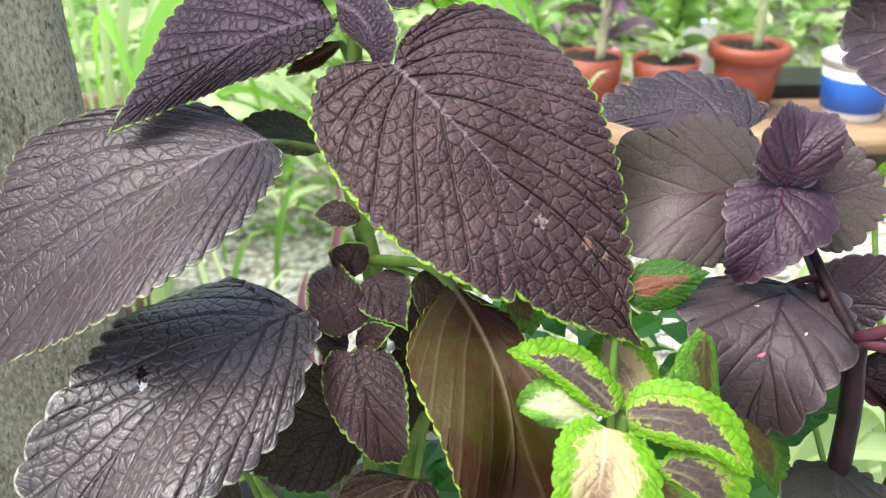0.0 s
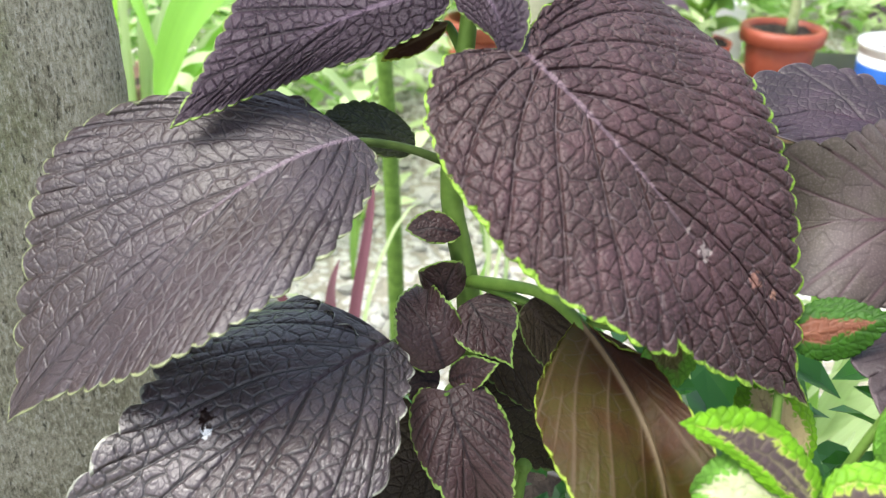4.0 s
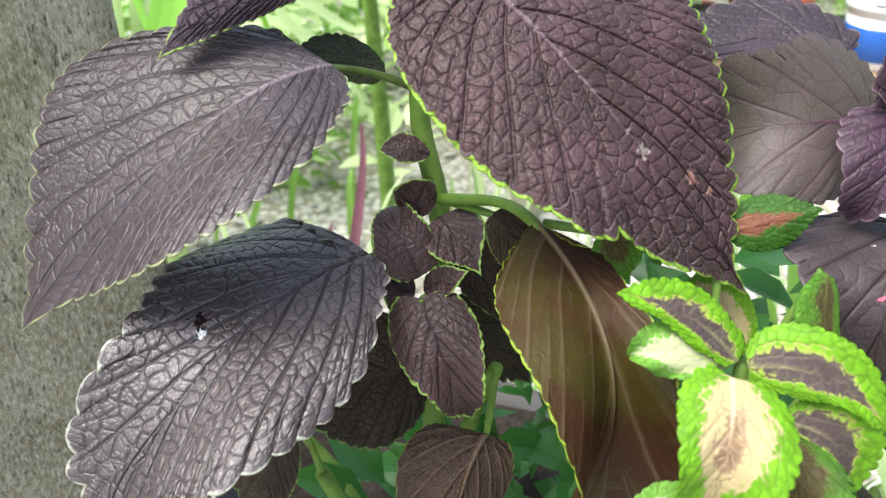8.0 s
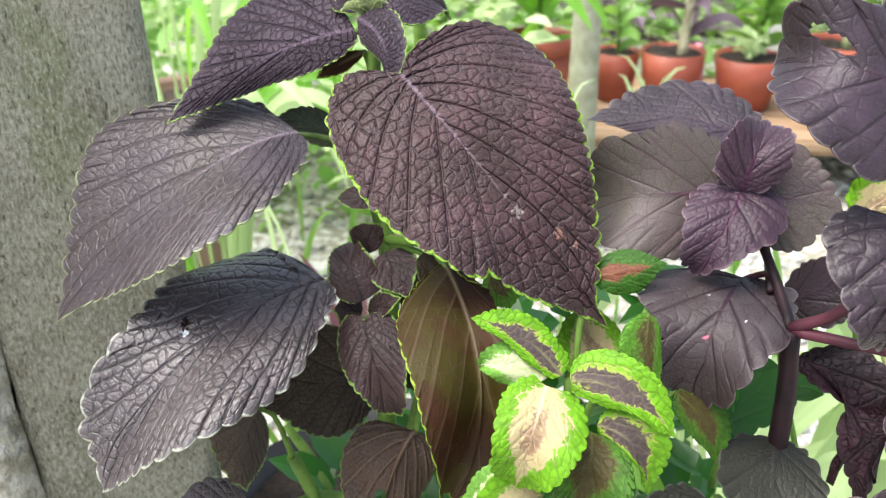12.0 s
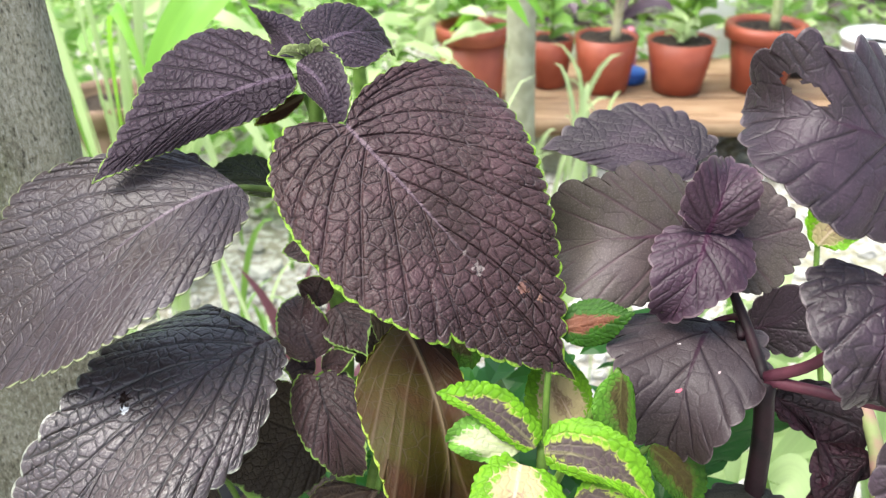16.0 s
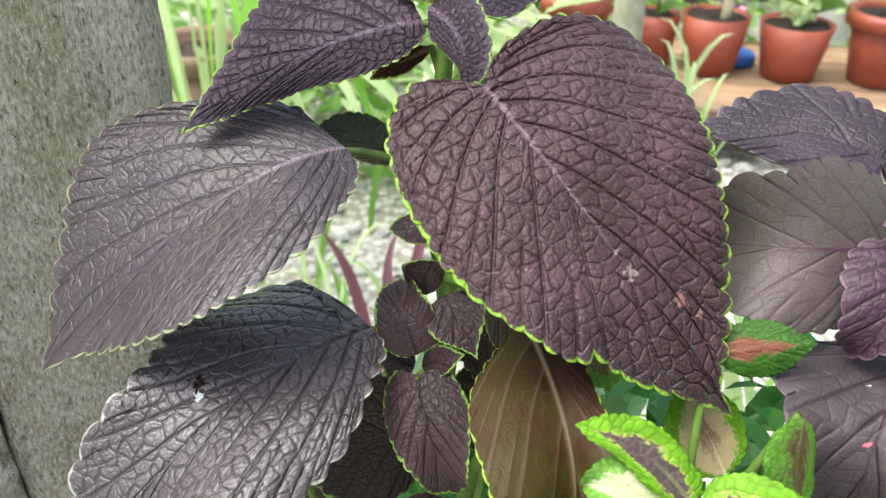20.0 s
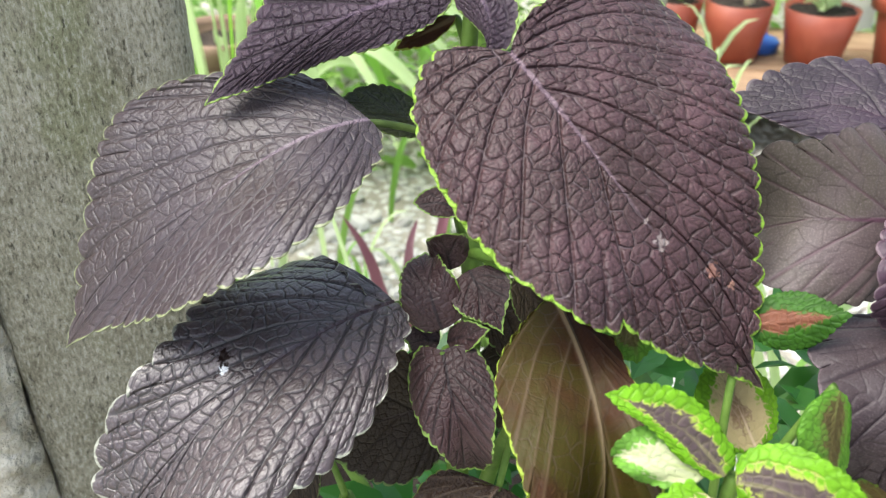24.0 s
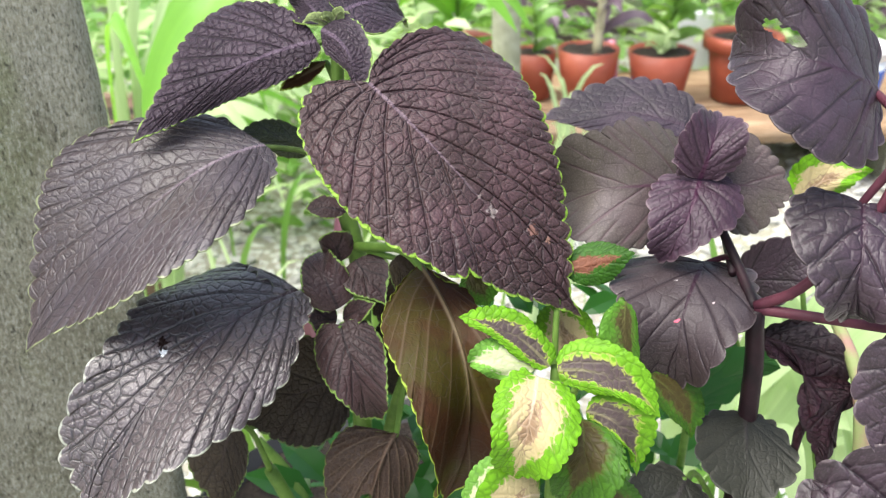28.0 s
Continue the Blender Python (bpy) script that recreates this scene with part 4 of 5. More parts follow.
leaf(coleus, LEAF_L, (-0.0071, 0.2360, 0.5665), (-0.0165, 0.2220, 0.5490), (-0.0200, 0.2060, 0.5220), (0.1, -0.85, 0.5), label="withered crinkled brown leaf", outl=((0.10, 0.16), (0.14, 0.30), (0.30, 0.38), (0.50, 0.36), (0.72, 0.25), (0.90, 0.11)), outr=((-0.02, 0.14), (0.08, 0.26), (0.25, 0.33), (0.45, 0.32), (0.65, 0.24), (0.85, 0.11)), stalk=[(-0.004, 0.248, 0.585)], seed=15, curl=22, veins=6, teeth=16, tooth=0.3, quilt=(-1.1, -0.5, 0.1), cell=0.0022, ridge=1.0, wave=0.08, slant=(0.2, 0.2), bite=((0.036, -0.002, 0.0035), (0.041, -0.004, 0.003)))
leaf(coleus, LEAF_MOSS, (-0.04, 0.279, 0.6757), (-0.0539, 0.2787, 0.6827), (-0.066, 0.2762, 0.6855), (0.0, -0.5, 0.85), 0.0075, 0.0085, "dark leaf behind the stem", peak=0.45, teeth=12, veins=5, seed=16)
leaf(coleus, LEAF_B, (-0.0306, 0.2745, 0.7272), (-0.0362, 0.2891, 0.7315), (-0.0489, 0.2900, 0.7418), (0.162, -0.732, 0.662), label="young violet top leaf", outl=((0.022, 0.143), (0.102, 0.258), (0.251, 0.313), (0.439, 0.280), (0.629, 0.179), (0.811, 0.062)), outr=((0.033, 0.135), (0.110, 0.245), (0.253, 0.295), (0.441, 0.261), (0.649, 0.204), (0.835, 0.101)), seed=17, curl=8, veins=9, teeth=14, tooth=0.3, cell=0.0018)
leaf(coleus, LEAF_B, (-0.0230, 0.2770, 0.7311), (-0.0091, 0.2925, 0.7311), (0.0003, 0.3065, 0.7184), (0.174, -0.653, 0.737), label="young violet top leaf", outl=((0.002, 0.158), (0.075, 0.286), (0.242, 0.346), (0.443, 0.310), (0.646, 0.217), (0.834, 0.105)), outr=((0.003, 0.162), (0.066, 0.294), (0.240, 0.338), (0.449, 0.316), (0.643, 0.210), (0.820, 0.078)), seed=18, curl=8, veins=9, teeth=16, tooth=0.3, cell=0.002)
leaf(coleus, LEAF_B, (-0.0296, 0.2718, 0.7262), (-0.0188, 0.2620, 0.7195), (-0.0161, 0.2545, 0.7050), (0.120, -0.892, 0.436), label="young folded violet leaf", outl=((0.056, 0.115), (0.124, 0.218), (0.264, 0.262), (0.449, 0.267), (0.649, 0.214), (0.841, 0.119)), outr=((0.026, 0.147), (0.107, 0.270), (0.266, 0.320), (0.433, 0.245), (0.633, 0.174), (0.825, 0.083)), seed=19, curl=10, fold=18, veins=9, teeth=15, tooth=0.3, cell=0.0018)
leaf(coleus, LEAF_B, (-0.0120, 0.2980, 0.6984), (0.0230, 0.3145, 0.6892), (0.0589, 0.3054, 0.6595), (0.0, -0.6, 0.8), 0.011, 0.011, "purple leaf hidden behind the large one", stalk=[(-0.025, 0.277, 0.70)], peak=0.4, teeth=20, veins=7, seed=20)
leaf(coleus, GREEN_OLIVE, (0.0227, 0.2274, 0.6485), (0.0273, 0.2248, 0.6437), (0.0301, 0.2230, 0.6357), (0.1, -0.85, 0.5), 0.010, 0.010, "small dark green leaf with cream flecks", stalk=[(0.0083, 0.2383, 0.6453)], peak=0.45, teeth=12, veins=5, rib_w=0.0006, seed=21)
leaf(coleus, LEAF_E, (-0.0310, 0.2840, 0.7110), (-0.0405, 0.2810, 0.7062), (-0.0490, 0.2780, 0.7018), (-0.1, -0.8, 0.5), 0.0034, 0.0034, "reddish brown leaf with green tip by the stem", stalk=[(-0.0265, 0.2775, 0.704)], peak=0.5, teeth=10, veins=5, wave=0.1, seed=22)
for i, (tip, w) in enumerate((((-0.0368, 0.2733, 0.7285), 0.0022), ((-0.0215, 0.2745, 0.7318), 0.0028), ((-0.0290, 0.2725, 0.7300), 0.0020), ((-0.0185, 0.2770, 0.7290), 0.0020))):
    b = (-0.0255, 0.2752, 0.7262)
    m = tuple((p + q) / 2 + (0.0022 if j == 2 else 0.0) for j, (p, q) in enumerate(zip(b, tip)))
    leaf(coleus, BUD, b, m, tip, (0.0, -0.8, 0.6), w, w, "tiny downy green bud leaf", peak=0.45, teeth=7, veins=4, rib_w=0.0004, fold=25, seed=90 + i)
leaf(coleus, LEAF_K, (-0.0180, 0.2760, 0.6140), (0.0040, 0.2740, 0.6010), (0.0220, 0.2700, 0.5800), (0.0, -0.8, 0.6), 0.016, 0.016, "dark leaf in the shade of the plant", stalk=[(-0.022, 0.272, 0.608)], peak=0.42, teeth=14, veins=5, seed=23)
leaf(coleus, LEAF_K, (-0.0200, 0.2780, 0.5880), (-0.0050, 0.2810, 0.5720), (0.0120, 0.2820, 0.5500), (0.0, -0.8, 0.6), 0.019, 0.019, "dark leaf in the shade of the plant", stalk=[(-0.023, 0.271, 0.58)], peak=0.42, teeth=14, veins=5, seed=24)
leaf(coleus, LEAF_K, (-0.0060, 0.2580, 0.6380), (0.0010, 0.2560, 0.6270), (0.0060, 0.2530, 0.6120), (0.1, -0.85, 0.5), 0.008, 0.008, "small dark folded leaf", stalk=[(-0.0225, 0.2705, 0.637)], peak=0.42, teeth=12, veins=5, seed=25)

# ---- variegated coleus ----
bright = thing("variegated_coleus", (0.055, 0.20, 0.0), "bright green coleus with cream and purple leaf centres", "plant")
tube("stem", [(0.056, 0.205, 0.0), (0.055, 0.202, 0.35), (0.053, 0.192, 0.56), (0.051, 0.184, 0.637)], [0.005, 0.0045, 0.003, 0.0018], STEM_GREEN, bright, "pale green stem", 8)
tube("side_shoot", [(0.054, 0.198, 0.52), (0.05, 0.175, 0.57), (0.042, 0.159, 0.607)], [0.003, 0.0025, 0.0018], STEM_GREEN, bright)
GN = dict(tooth=0.42, veins=7, teeth=17, rib_w=0.0007, curl=10)
leaf(bright, GREEN_PURPLE, (0.0483, 0.1817, 0.6390), (0.0357, 0.1853, 0.6498), (0.0197, 0.1870, 0.6548), (0.167, -0.715, 0.679), label="green leaf with purple heart", outl=((0.030, 0.105), (0.108, 0.161), (0.246, 0.158), (0.430, 0.172), (0.632, 0.152), (0.827, 0.093)), outr=((0.051, 0.099), (0.151, 0.126), (0.282, 0.175), (0.452, 0.184), (0.644, 0.164), (0.837, 0.106)), seed=31, curl=10, veins=9, teeth=17, tooth=0.42)
leaf(bright, GREEN_PURPLE, (0.0514, 0.1814, 0.6376), (0.0680, 0.1767, 0.6378), (0.0830, 0.1713, 0.6264), (-0.029, -0.767, 0.640), label="green leaf with purple heart", outl=((0.020, 0.107), (0.147, 0.160), (0.283, 0.223), (0.452, 0.225), (0.657, 0.209), (0.848, 0.119)), outr=((0.016, 0.128), (0.111, 0.214), (0.283, 0.251), (0.440, 0.223), (0.641, 0.174), (0.831, 0.114)), seed=32, curl=10, veins=9, teeth=20, tooth=0.42)
leaf(bright, GREEN_CREAM, (0.0435, 0.1707, 0.6425), (0.0396, 0.1557, 0.6335), (0.0358, 0.1573, 0.6140), (-0.033, -0.871, 0.491), label="green leaf with cream centre", outl=((-0.062, 0.120), (0.026, 0.203), (0.122, 0.278), (0.320, 0.293), (0.543, 0.256), (0.794, 0.176)), outr=((0.0, 0.146), (0.041, 0.274), (0.148, 0.350), (0.331, 0.382), (0.547, 0.331), (0.810, 0.190)), seed=33, curl=10, veins=8, teeth=15, tooth=0.45)
leaf(bright, GREEN_WHITE, (0.0443, 0.1815, 0.6385), (0.0317, 0.1809, 0.6424), (0.0227, 0.1815, 0.6409), (0.0, -0.75, 0.65), 0.007, 0.0065, "small curled green and white leaf", seed=34, peak=0.5, wave=0.25, **GN)
leaf(bright, GREEN_DARK, (0.0578, 0.1726, 0.6249), (0.0569, 0.1598, 0.6198), (0.0507, 0.1583, 0.5984), (0.1, -0.9, 0.4), 0.012, 0.012, "hanging olive-green leaf", seed=35, peak=0.5, **GN)
leaf(bright, GREEN_PURPLE, (0.0602, 0.1751, 0.6261), (0.0714, 0.1701, 0.6221), (0.0769, 0.1691, 0.6044), (0.1, -0.85, 0.5), 0.008, 0.009, "green leaf with purple heart", seed=36, peak=0.45, **GN)
leaf(bright, GREEN_CREAM, (0.0442, 0.1595, 0.6056), (0.0351, 0.1522, 0.6079), (0.0266, 0.1505, 0.5920), (0.0, -0.75, 0.65), 0.011, 0.011, "green leaf with cream centre", seed=37, peak=0.45, **GN)
leaf(bright, GREEN_OLIVE, (0.0759, 0.2047, 0.6490), (0.0760, 0.1992, 0.6383), (0.0808, 0.1963, 0.6217), (0.5, -0.8, 0.4), 0.008, 0.009, "green leaf standing on edge", stalk=[(0.055, 0.2, 0.6), (0.068, 0.203, 0.635)], seed=38, peak=0.45, **GN)
leaf(bright, GREEN_CREAM, (0.0672, 0.2252, 0.6077), (0.0595, 0.2327, 0.6200), (0.0542, 0.2404, 0.6257), (0.1, -0.75, 0.65), 0.012, 0.013, "green leaf with pinkish cream centre", seed=39, peak=0.45, **GN)
leaf(bright, GREEN_WHITE, (0.0411, 0.1581, 0.6089), (0.0299, 0.1583, 0.6093), (0.0181, 0.1576, 0.6000), (0.0, -0.75, 0.65), 0.008, 0.008, "pale green young leaf", seed=40, peak=0.45, **GN)
leaf(bright, GREEN_RUST, (0.0590, 0.2335, 0.6451), (0.0715, 0.2328, 0.6490), (0.0840, 0.2304, 0.6540), (0.0, -0.8, 0.6), 0.0080, 0.0080, "green leaf with rust-red centre", stalk=[(0.055, 0.203, 0.57), (0.055, 0.22, 0.63)], seed=41, peak=0.45, **GN)
leaf(bright, GREEN_DARK, (0.0620, 0.1628, 0.6031), (0.0721, 0.1626, 0.5928), (0.0791, 0.1624, 0.5820), (0.1, -0.75, 0.65), 0.010, 0.010, "netted green leaf", seed=42, peak=0.45, **GN)
leaf(bright, GREEN_DARK, (0.0886, 0.2088, 0.6151), (0.0999, 0.2057, 0.6044), (0.1038, 0.2018, 0.5919), (0.1, -0.75, 0.65), 0.008, 0.009, "netted green leaf", stalk=[(0.055, 0.2, 0.56), (0.075, 0.206, 0.60)], seed=43, peak=0.45, **GN)

# ---- purple perilla on wine-red stalks ----
perilla = thing("purple_perilla", (0.125, 0.215, 0.0), "dull purple plant with scalloped leaves on wine-red stalks", "plant")
tube("stem", [(0.131, 0.212, 0.0), (0.129, 0.212, 0.35), (0.1267, 0.2102, 0.5848), (0.1240, 0.2137, 0.640)], [0.0055, 0.005, 0.0036, 0.0032], STEM_PURPLE, perilla, "thick dark purple stem", 8)
tube("branch", [(0.1240, 0.2137, 0.640), (0.1215, 0.236, 0.649), (0.1105, 0.2545, 0.672)], [0.0022, 0.0018, 0.0012], STEM_PURPLE, perilla)
tube("branch", [(0.1240, 0.2137, 0.640), (0.1457, 0.1990, 0.6442), (0.18, 0.18, 0.648)], [0.0021, 0.0018, 0.0017], STEM_PINK, perilla, "wine-red side branch")
tube("branch", [(0.1240, 0.2137, 0.641), (0.136, 0.205, 0.655), (0.150, 0.196, 0.688), (0.152, 0.196, 0.725)], [0.0020, 0.0018, 0.0016, 0.0015], STEM_PINK, perilla, "wine-red side branch")
PN = dict(tooth=0.36, lobe=0.22, veins=3, rib_w=0.0008)
leaf(perilla, LEAF_Q, (0.1098, 0.2508, 0.6737), (0.1010, 0.2343, 0.6614), (0.0943, 0.2367, 0.6462), (-0.136, -0.772, 0.620), label="violet scalloped leaf", outl=((-0.037, 0.123), (0.001, 0.250), (0.118, 0.373), (0.334, 0.391), (0.565, 0.292), (0.811, 0.169)), outr=((-0.056, 0.145), (-0.063, 0.313), (0.094, 0.414), (0.315, 0.404), (0.514, 0.242), (0.735, 0.090)), seed=51, curl=10, veins=6, teeth=11, tooth=0.38, quilt=(0.4, 0.2, 0.05))
leaf(perilla, LEAF_Q, (0.1093, 0.2494, 0.6748), (0.1135, 0.2522, 0.6890), (0.1191, 0.2707, 0.6933), (0.059, -0.699, 0.713), label="violet scalloped leaf", outl=((0.025, 0.130), (0.123, 0.225), (0.243, 0.306), (0.453, 0.308), (0.660, 0.232), (0.838, 0.102)), outr=((-0.001, 0.208), (0.128, 0.254), (0.268, 0.337), (0.453, 0.311), (0.658, 0.239), (0.836, 0.102)), seed=52, curl=6, veins=6, teeth=10, tooth=0.38, quilt=(0.4, 0.2, 0.05))
leaf(perilla, LEAF_Q, (0.1090, 0.2500, 0.6750), (0.1040, 0.2500, 0.6800), (0.0985, 0.2505, 0.6810), (0.0, -0.7, 0.7), 0.0045, 0.004, "small crinkled young leaf", peak=0.5, teeth=8, seed=53, lobe=0.1, veins=6)
leaf(perilla, LEAF_OLIVE, (0.1107, 0.2673, 0.6642), (0.0815, 0.2549, 0.6689), (0.0582, 0.2697, 0.6598), (0.023, -0.858, 0.513), label="broad olive-purple leaf", outl=((-0.033, 0.134), (0.008, 0.262), (0.150, 0.364), (0.352, 0.420), (0.587, 0.339), (0.824, 0.289)), outr=((-0.035, 0.136), (-0.006, 0.256), (0.131, 0.328), (0.351, 0.348), (0.600, 0.359), (0.844, 0.246)), seed=54, curl=8, veins=6, teeth=13, tooth=0.32, quilt=(0.35, 0.06, 0.02), cell=0.006)
leaf(perilla, LEAF_OLIVE, (0.1113, 0.2525, 0.6704), (0.1286, 0.2526, 0.6698), (0.1451, 0.2499, 0.6674), (0.0, -0.8, 0.6), 0.019, 0.020, "olive-purple leaf in shade", peak=0.45, teeth=11, blunt=0.5, seed=55, **PN)
leaf(perilla, LEAF_P, (0.1249, 0.3301, 0.6651), (0.0950, 0.3422, 0.6689), (0.0591, 0.3428, 0.6661), (0.0, -0.30, 0.95), 0.026, 0.024, "dark purple leaf behind the others", stalk=[(0.12, 0.23, 0.645), (0.128, 0.29, 0.65)], stalk_material_=STEM_PURPLE, peak=0.42, teeth=12, blunt=0.55, seed=56, **PN)
leaf(perilla, LEAF_R, (0.1128, 0.2411, 0.6434), (0.0988, 0.2134, 0.6359), (0.0988, 0.2112, 0.6057), (-0.284, -0.575, 0.767), label="grey-purple leaf with a pink speck", outl=((0.030, 0.172), (0.040, 0.337), (0.155, 0.442), (0.391, 0.408), (0.624, 0.257), (0.852, 0.165)), outr=((-0.052, 0.131), (-0.028, 0.249), (0.114, 0.317), (0.302, 0.366), (0.539, 0.296), (0.787, 0.171)), stalk=[(0.1215, 0.236, 0.649), (0.119, 0.242, 0.645)], stalk_material_=STEM_PINK, seed=57, curl=10, veins=5, teeth=9, tooth=0.36, quilt=(0.6, 0.12, 0.03), cell=0.006, slant=(0.1, 0.1))
leaf(perilla, LEAF_P, (0.1490, 0.2141, 0.7186), (0.1231, 0.2078, 0.7299), (0.1068, 0.2276, 0.7250), (-0.197, -0.740, 0.643), label="torn purple leaf with holes", outl=((-0.026, 0.203), (0.048, 0.393), (0.268, 0.480), (0.484, 0.303), (0.651, 0.349), (0.971, 0.170)), outr=((-0.040, 0.158), (-0.016, 0.316), (0.121, 0.440), (0.365, 0.482), (0.587, 0.394), (0.811, 0.215)), stalk=[(0.150, 0.196, 0.715)], stalk_material_=STEM_PINK, seed=58, curl=8, veins=6, teeth=10, tooth=0.40, quilt=(0.4, 0.1, 0.03), cell=0.006, bite=((0.036, -0.006, 0.0030), (0.0405, -0.0085, 0.0024), (0.0315, -0.005, 0.0022)))
leaf(perilla, LEAF_P, (0.1441, 0.1974, 0.6870), (0.1387, 0.1793, 0.6720), (0.1421, 0.1891, 0.6503), (-0.087, -0.846, 0.526), label="dark purple lobed leaf", outl=((-0.032, 0.161), (-0.019, 0.314), (0.099, 0.415), (0.292, 0.400), (0.512, 0.274), (0.754, 0.135)), outr=((-0.035, 0.145), (-0.010, 0.276), (0.112, 0.358), (0.306, 0.356), (0.533, 0.276), (0.767, 0.146)), stalk=[(0.150, 0.196, 0.70)], stalk_material_=STEM_PINK, seed=59, curl=10, veins=5, teeth=9, tooth=0.36, quilt=(0.9, 0.4, 0.05), cell=0.005)

# ---- frilly and shaded leaves low on the dark plants ----
frilly = thing("frilly_coleus", (0.165, 0.225, 0.0), "nearly black frilly coleus growing beside the wine-red stalks", "plant")
tube("stem", [(0.180, 0.215, 0.0), (0.180, 0.213, 0.45), (0.177, 0.222, 0.579), (0.174, 0.262, 0.612)], [0.004, 0.0035, 0.003, 0.0025], stalk_material("stem_green_pink", (0.30, 0.36, 0.14), (0.40, 0.22, 0.18)), frilly, "green stalk flushed with pink", 8)
leaf(frilly, LEAF_BLACK, (0.141, 0.250, 0.604), (0.158, 0.240, 0.594), (0.154, 0.223, 0.566), (0.2, -0.85, 0.4), 0.011, 0.010, "crumpled black-purple leaf", peak=0.45, teeth=10, wave=0.35, veins=4, seed=61, lobe=0.1)
leaf(frilly, LEAF_BLACK, (0.176, 0.232, 0.590), (0.168, 0.228, 0.580), (0.163, 0.215, 0.556), (-0.1, -0.85, 0.5), 0.010, 0.010, "crumpled black-purple leaf", peak=0.45, teeth=10, wave=0.3, veins=4, seed=62, lobe=0.1)
leaf(frilly, LEAF_P, (0.172, 0.150, 0.592), (0.148, 0.156, 0.601), (0.127, 0.166, 0.592), (0.0, -0.7, 0.7), 0.016, 0.016, "frilly dark leaf with pale margin", stalk=[(0.182, 0.205, 0.50), (0.185, 0.165, 0.575)], peak=0.5, teeth=6, wave=0.3, veins=4, bite=((0.012, 0.008, 0.004),), seed=63, lobe=0.1, tooth=0.5, quilt=(0.5, 0.8, 0.1), cell=0.005)
leaf(frilly, LEAF_P, (0.166, 0.166, 0.655), (0.154, 0.167, 0.638), (0.150, 0.161, 0.615), (-0.15, -0.85, 0.45), 0.013, 0.013, "dark purple lobed leaf", stalk=[(0.180, 0.213, 0.56), (0.178, 0.185, 0.645)], peak=0.42, teeth=7, veins=4, seed=64, lobe=0.2)
leaf(frilly, LEAF_SMOKE, (0.1255, 0.2105, 0.596), (0.1230, 0.197, 0.590), (0.1200, 0.181, 0.577), (0.05, -0.6, 0.8), 0.0185, 0.0175, "olive-purple rounded leaf in shade", stalk=[(0.179, 0.213, 0.44), (0.14, 0.222, 0.57)], peak=0.5, teeth=8, blunt=0.5, sharp=0.6, veins=3, quilt=(0.2, 0.04, 0.01), seed=65, lobe=0.2)
leaf(frilly, LEAF_SMOKE, (0.104, 0.199, 0.575), (0.095, 0.185, 0.569), (0.091, 0.172, 0.555), (0.0, -0.6, 0.8), 0.016, 0.016, "olive-purple rounded leaf in shade", stalk=[(0.179, 0.213, 0.42), (0.12, 0.215, 0.55)], peak=0.5, teeth=8, blunt=0.5, sharp=0.6, veins=3, quilt=(0.2, 0.04, 0.01), seed=66, lobe=0.2)
leaf(frilly, LEAF_P, (0.150, 0.300, 0.600), (0.162, 0.292, 0.613), (0.180, 0.290, 0.630), (-0.1, -0.85, 0.5), 0.014, 0.014, "purple leaf behind the stalks", stalk=[(0.179, 0.215, 0.46), (0.15, 0.29, 0.57)], peak=0.45, teeth=9, veins=3, seed=67, lobe=0.2)
leaf(frilly, GREEN_CREAM, (0.178, 0.318, 0.632), (0.188, 0.316, 0.645), (0.205, 0.312, 0.650), (0.0, -0.75, 0.65), 0.012, 0.012, "curled green leaf with pink centre", stalk=[(0.180, 0.215, 0.48), (0.178, 0.30, 0.60)], peak=0.45, teeth=10, wave=0.2, seed=68)

# ---- a seedling with smooth deep green leaves ----
seedling = thing("green_seedling", (0.125, 0.285, 0.0), "smooth deep green seedling among the coleus", "plant")
tube("stem", [(0.128, 0.288, 0.0), (0.127, 0.285, 0.35), (0.122, 0.262, 0.555)], [0.003, 0.0025, 0.0018], STEM_GREEN, seedling, "", 8)
SMOOTH = dict(teeth=3, veins=5, blunt=0.5, sharp=0.7, lobe=0.05)
leaf(seedling, DEEP, (0.122, 0.262, 0.556), (0.130, 0.270, 0.570), (0.137, 0.277, 0.586), (0.1, -0.85, 0.5), 0.012, 0.012, "deep green oval leaf", peak=0.5, seed=71, **SMOOTH)
leaf(seedling, DEEP, (0.124, 0.266, 0.556), (0.142, 0.270, 0.572), (0.158, 0.268, 0.580), (0.1, -0.85, 0.5), 0.009, 0.009, "deep green oval leaf", peak=0.5, seed=72, **SMOOTH)
leaf(seedling, DEEP, (0.121, 0.262, 0.554), (0.110, 0.262, 0.565), (0.098, 0.262, 0.570), (0.0, -0.8, 0.6), 0.008, 0.008, "deep green oval leaf", peak=0.5, seed=73, **SMOOTH)


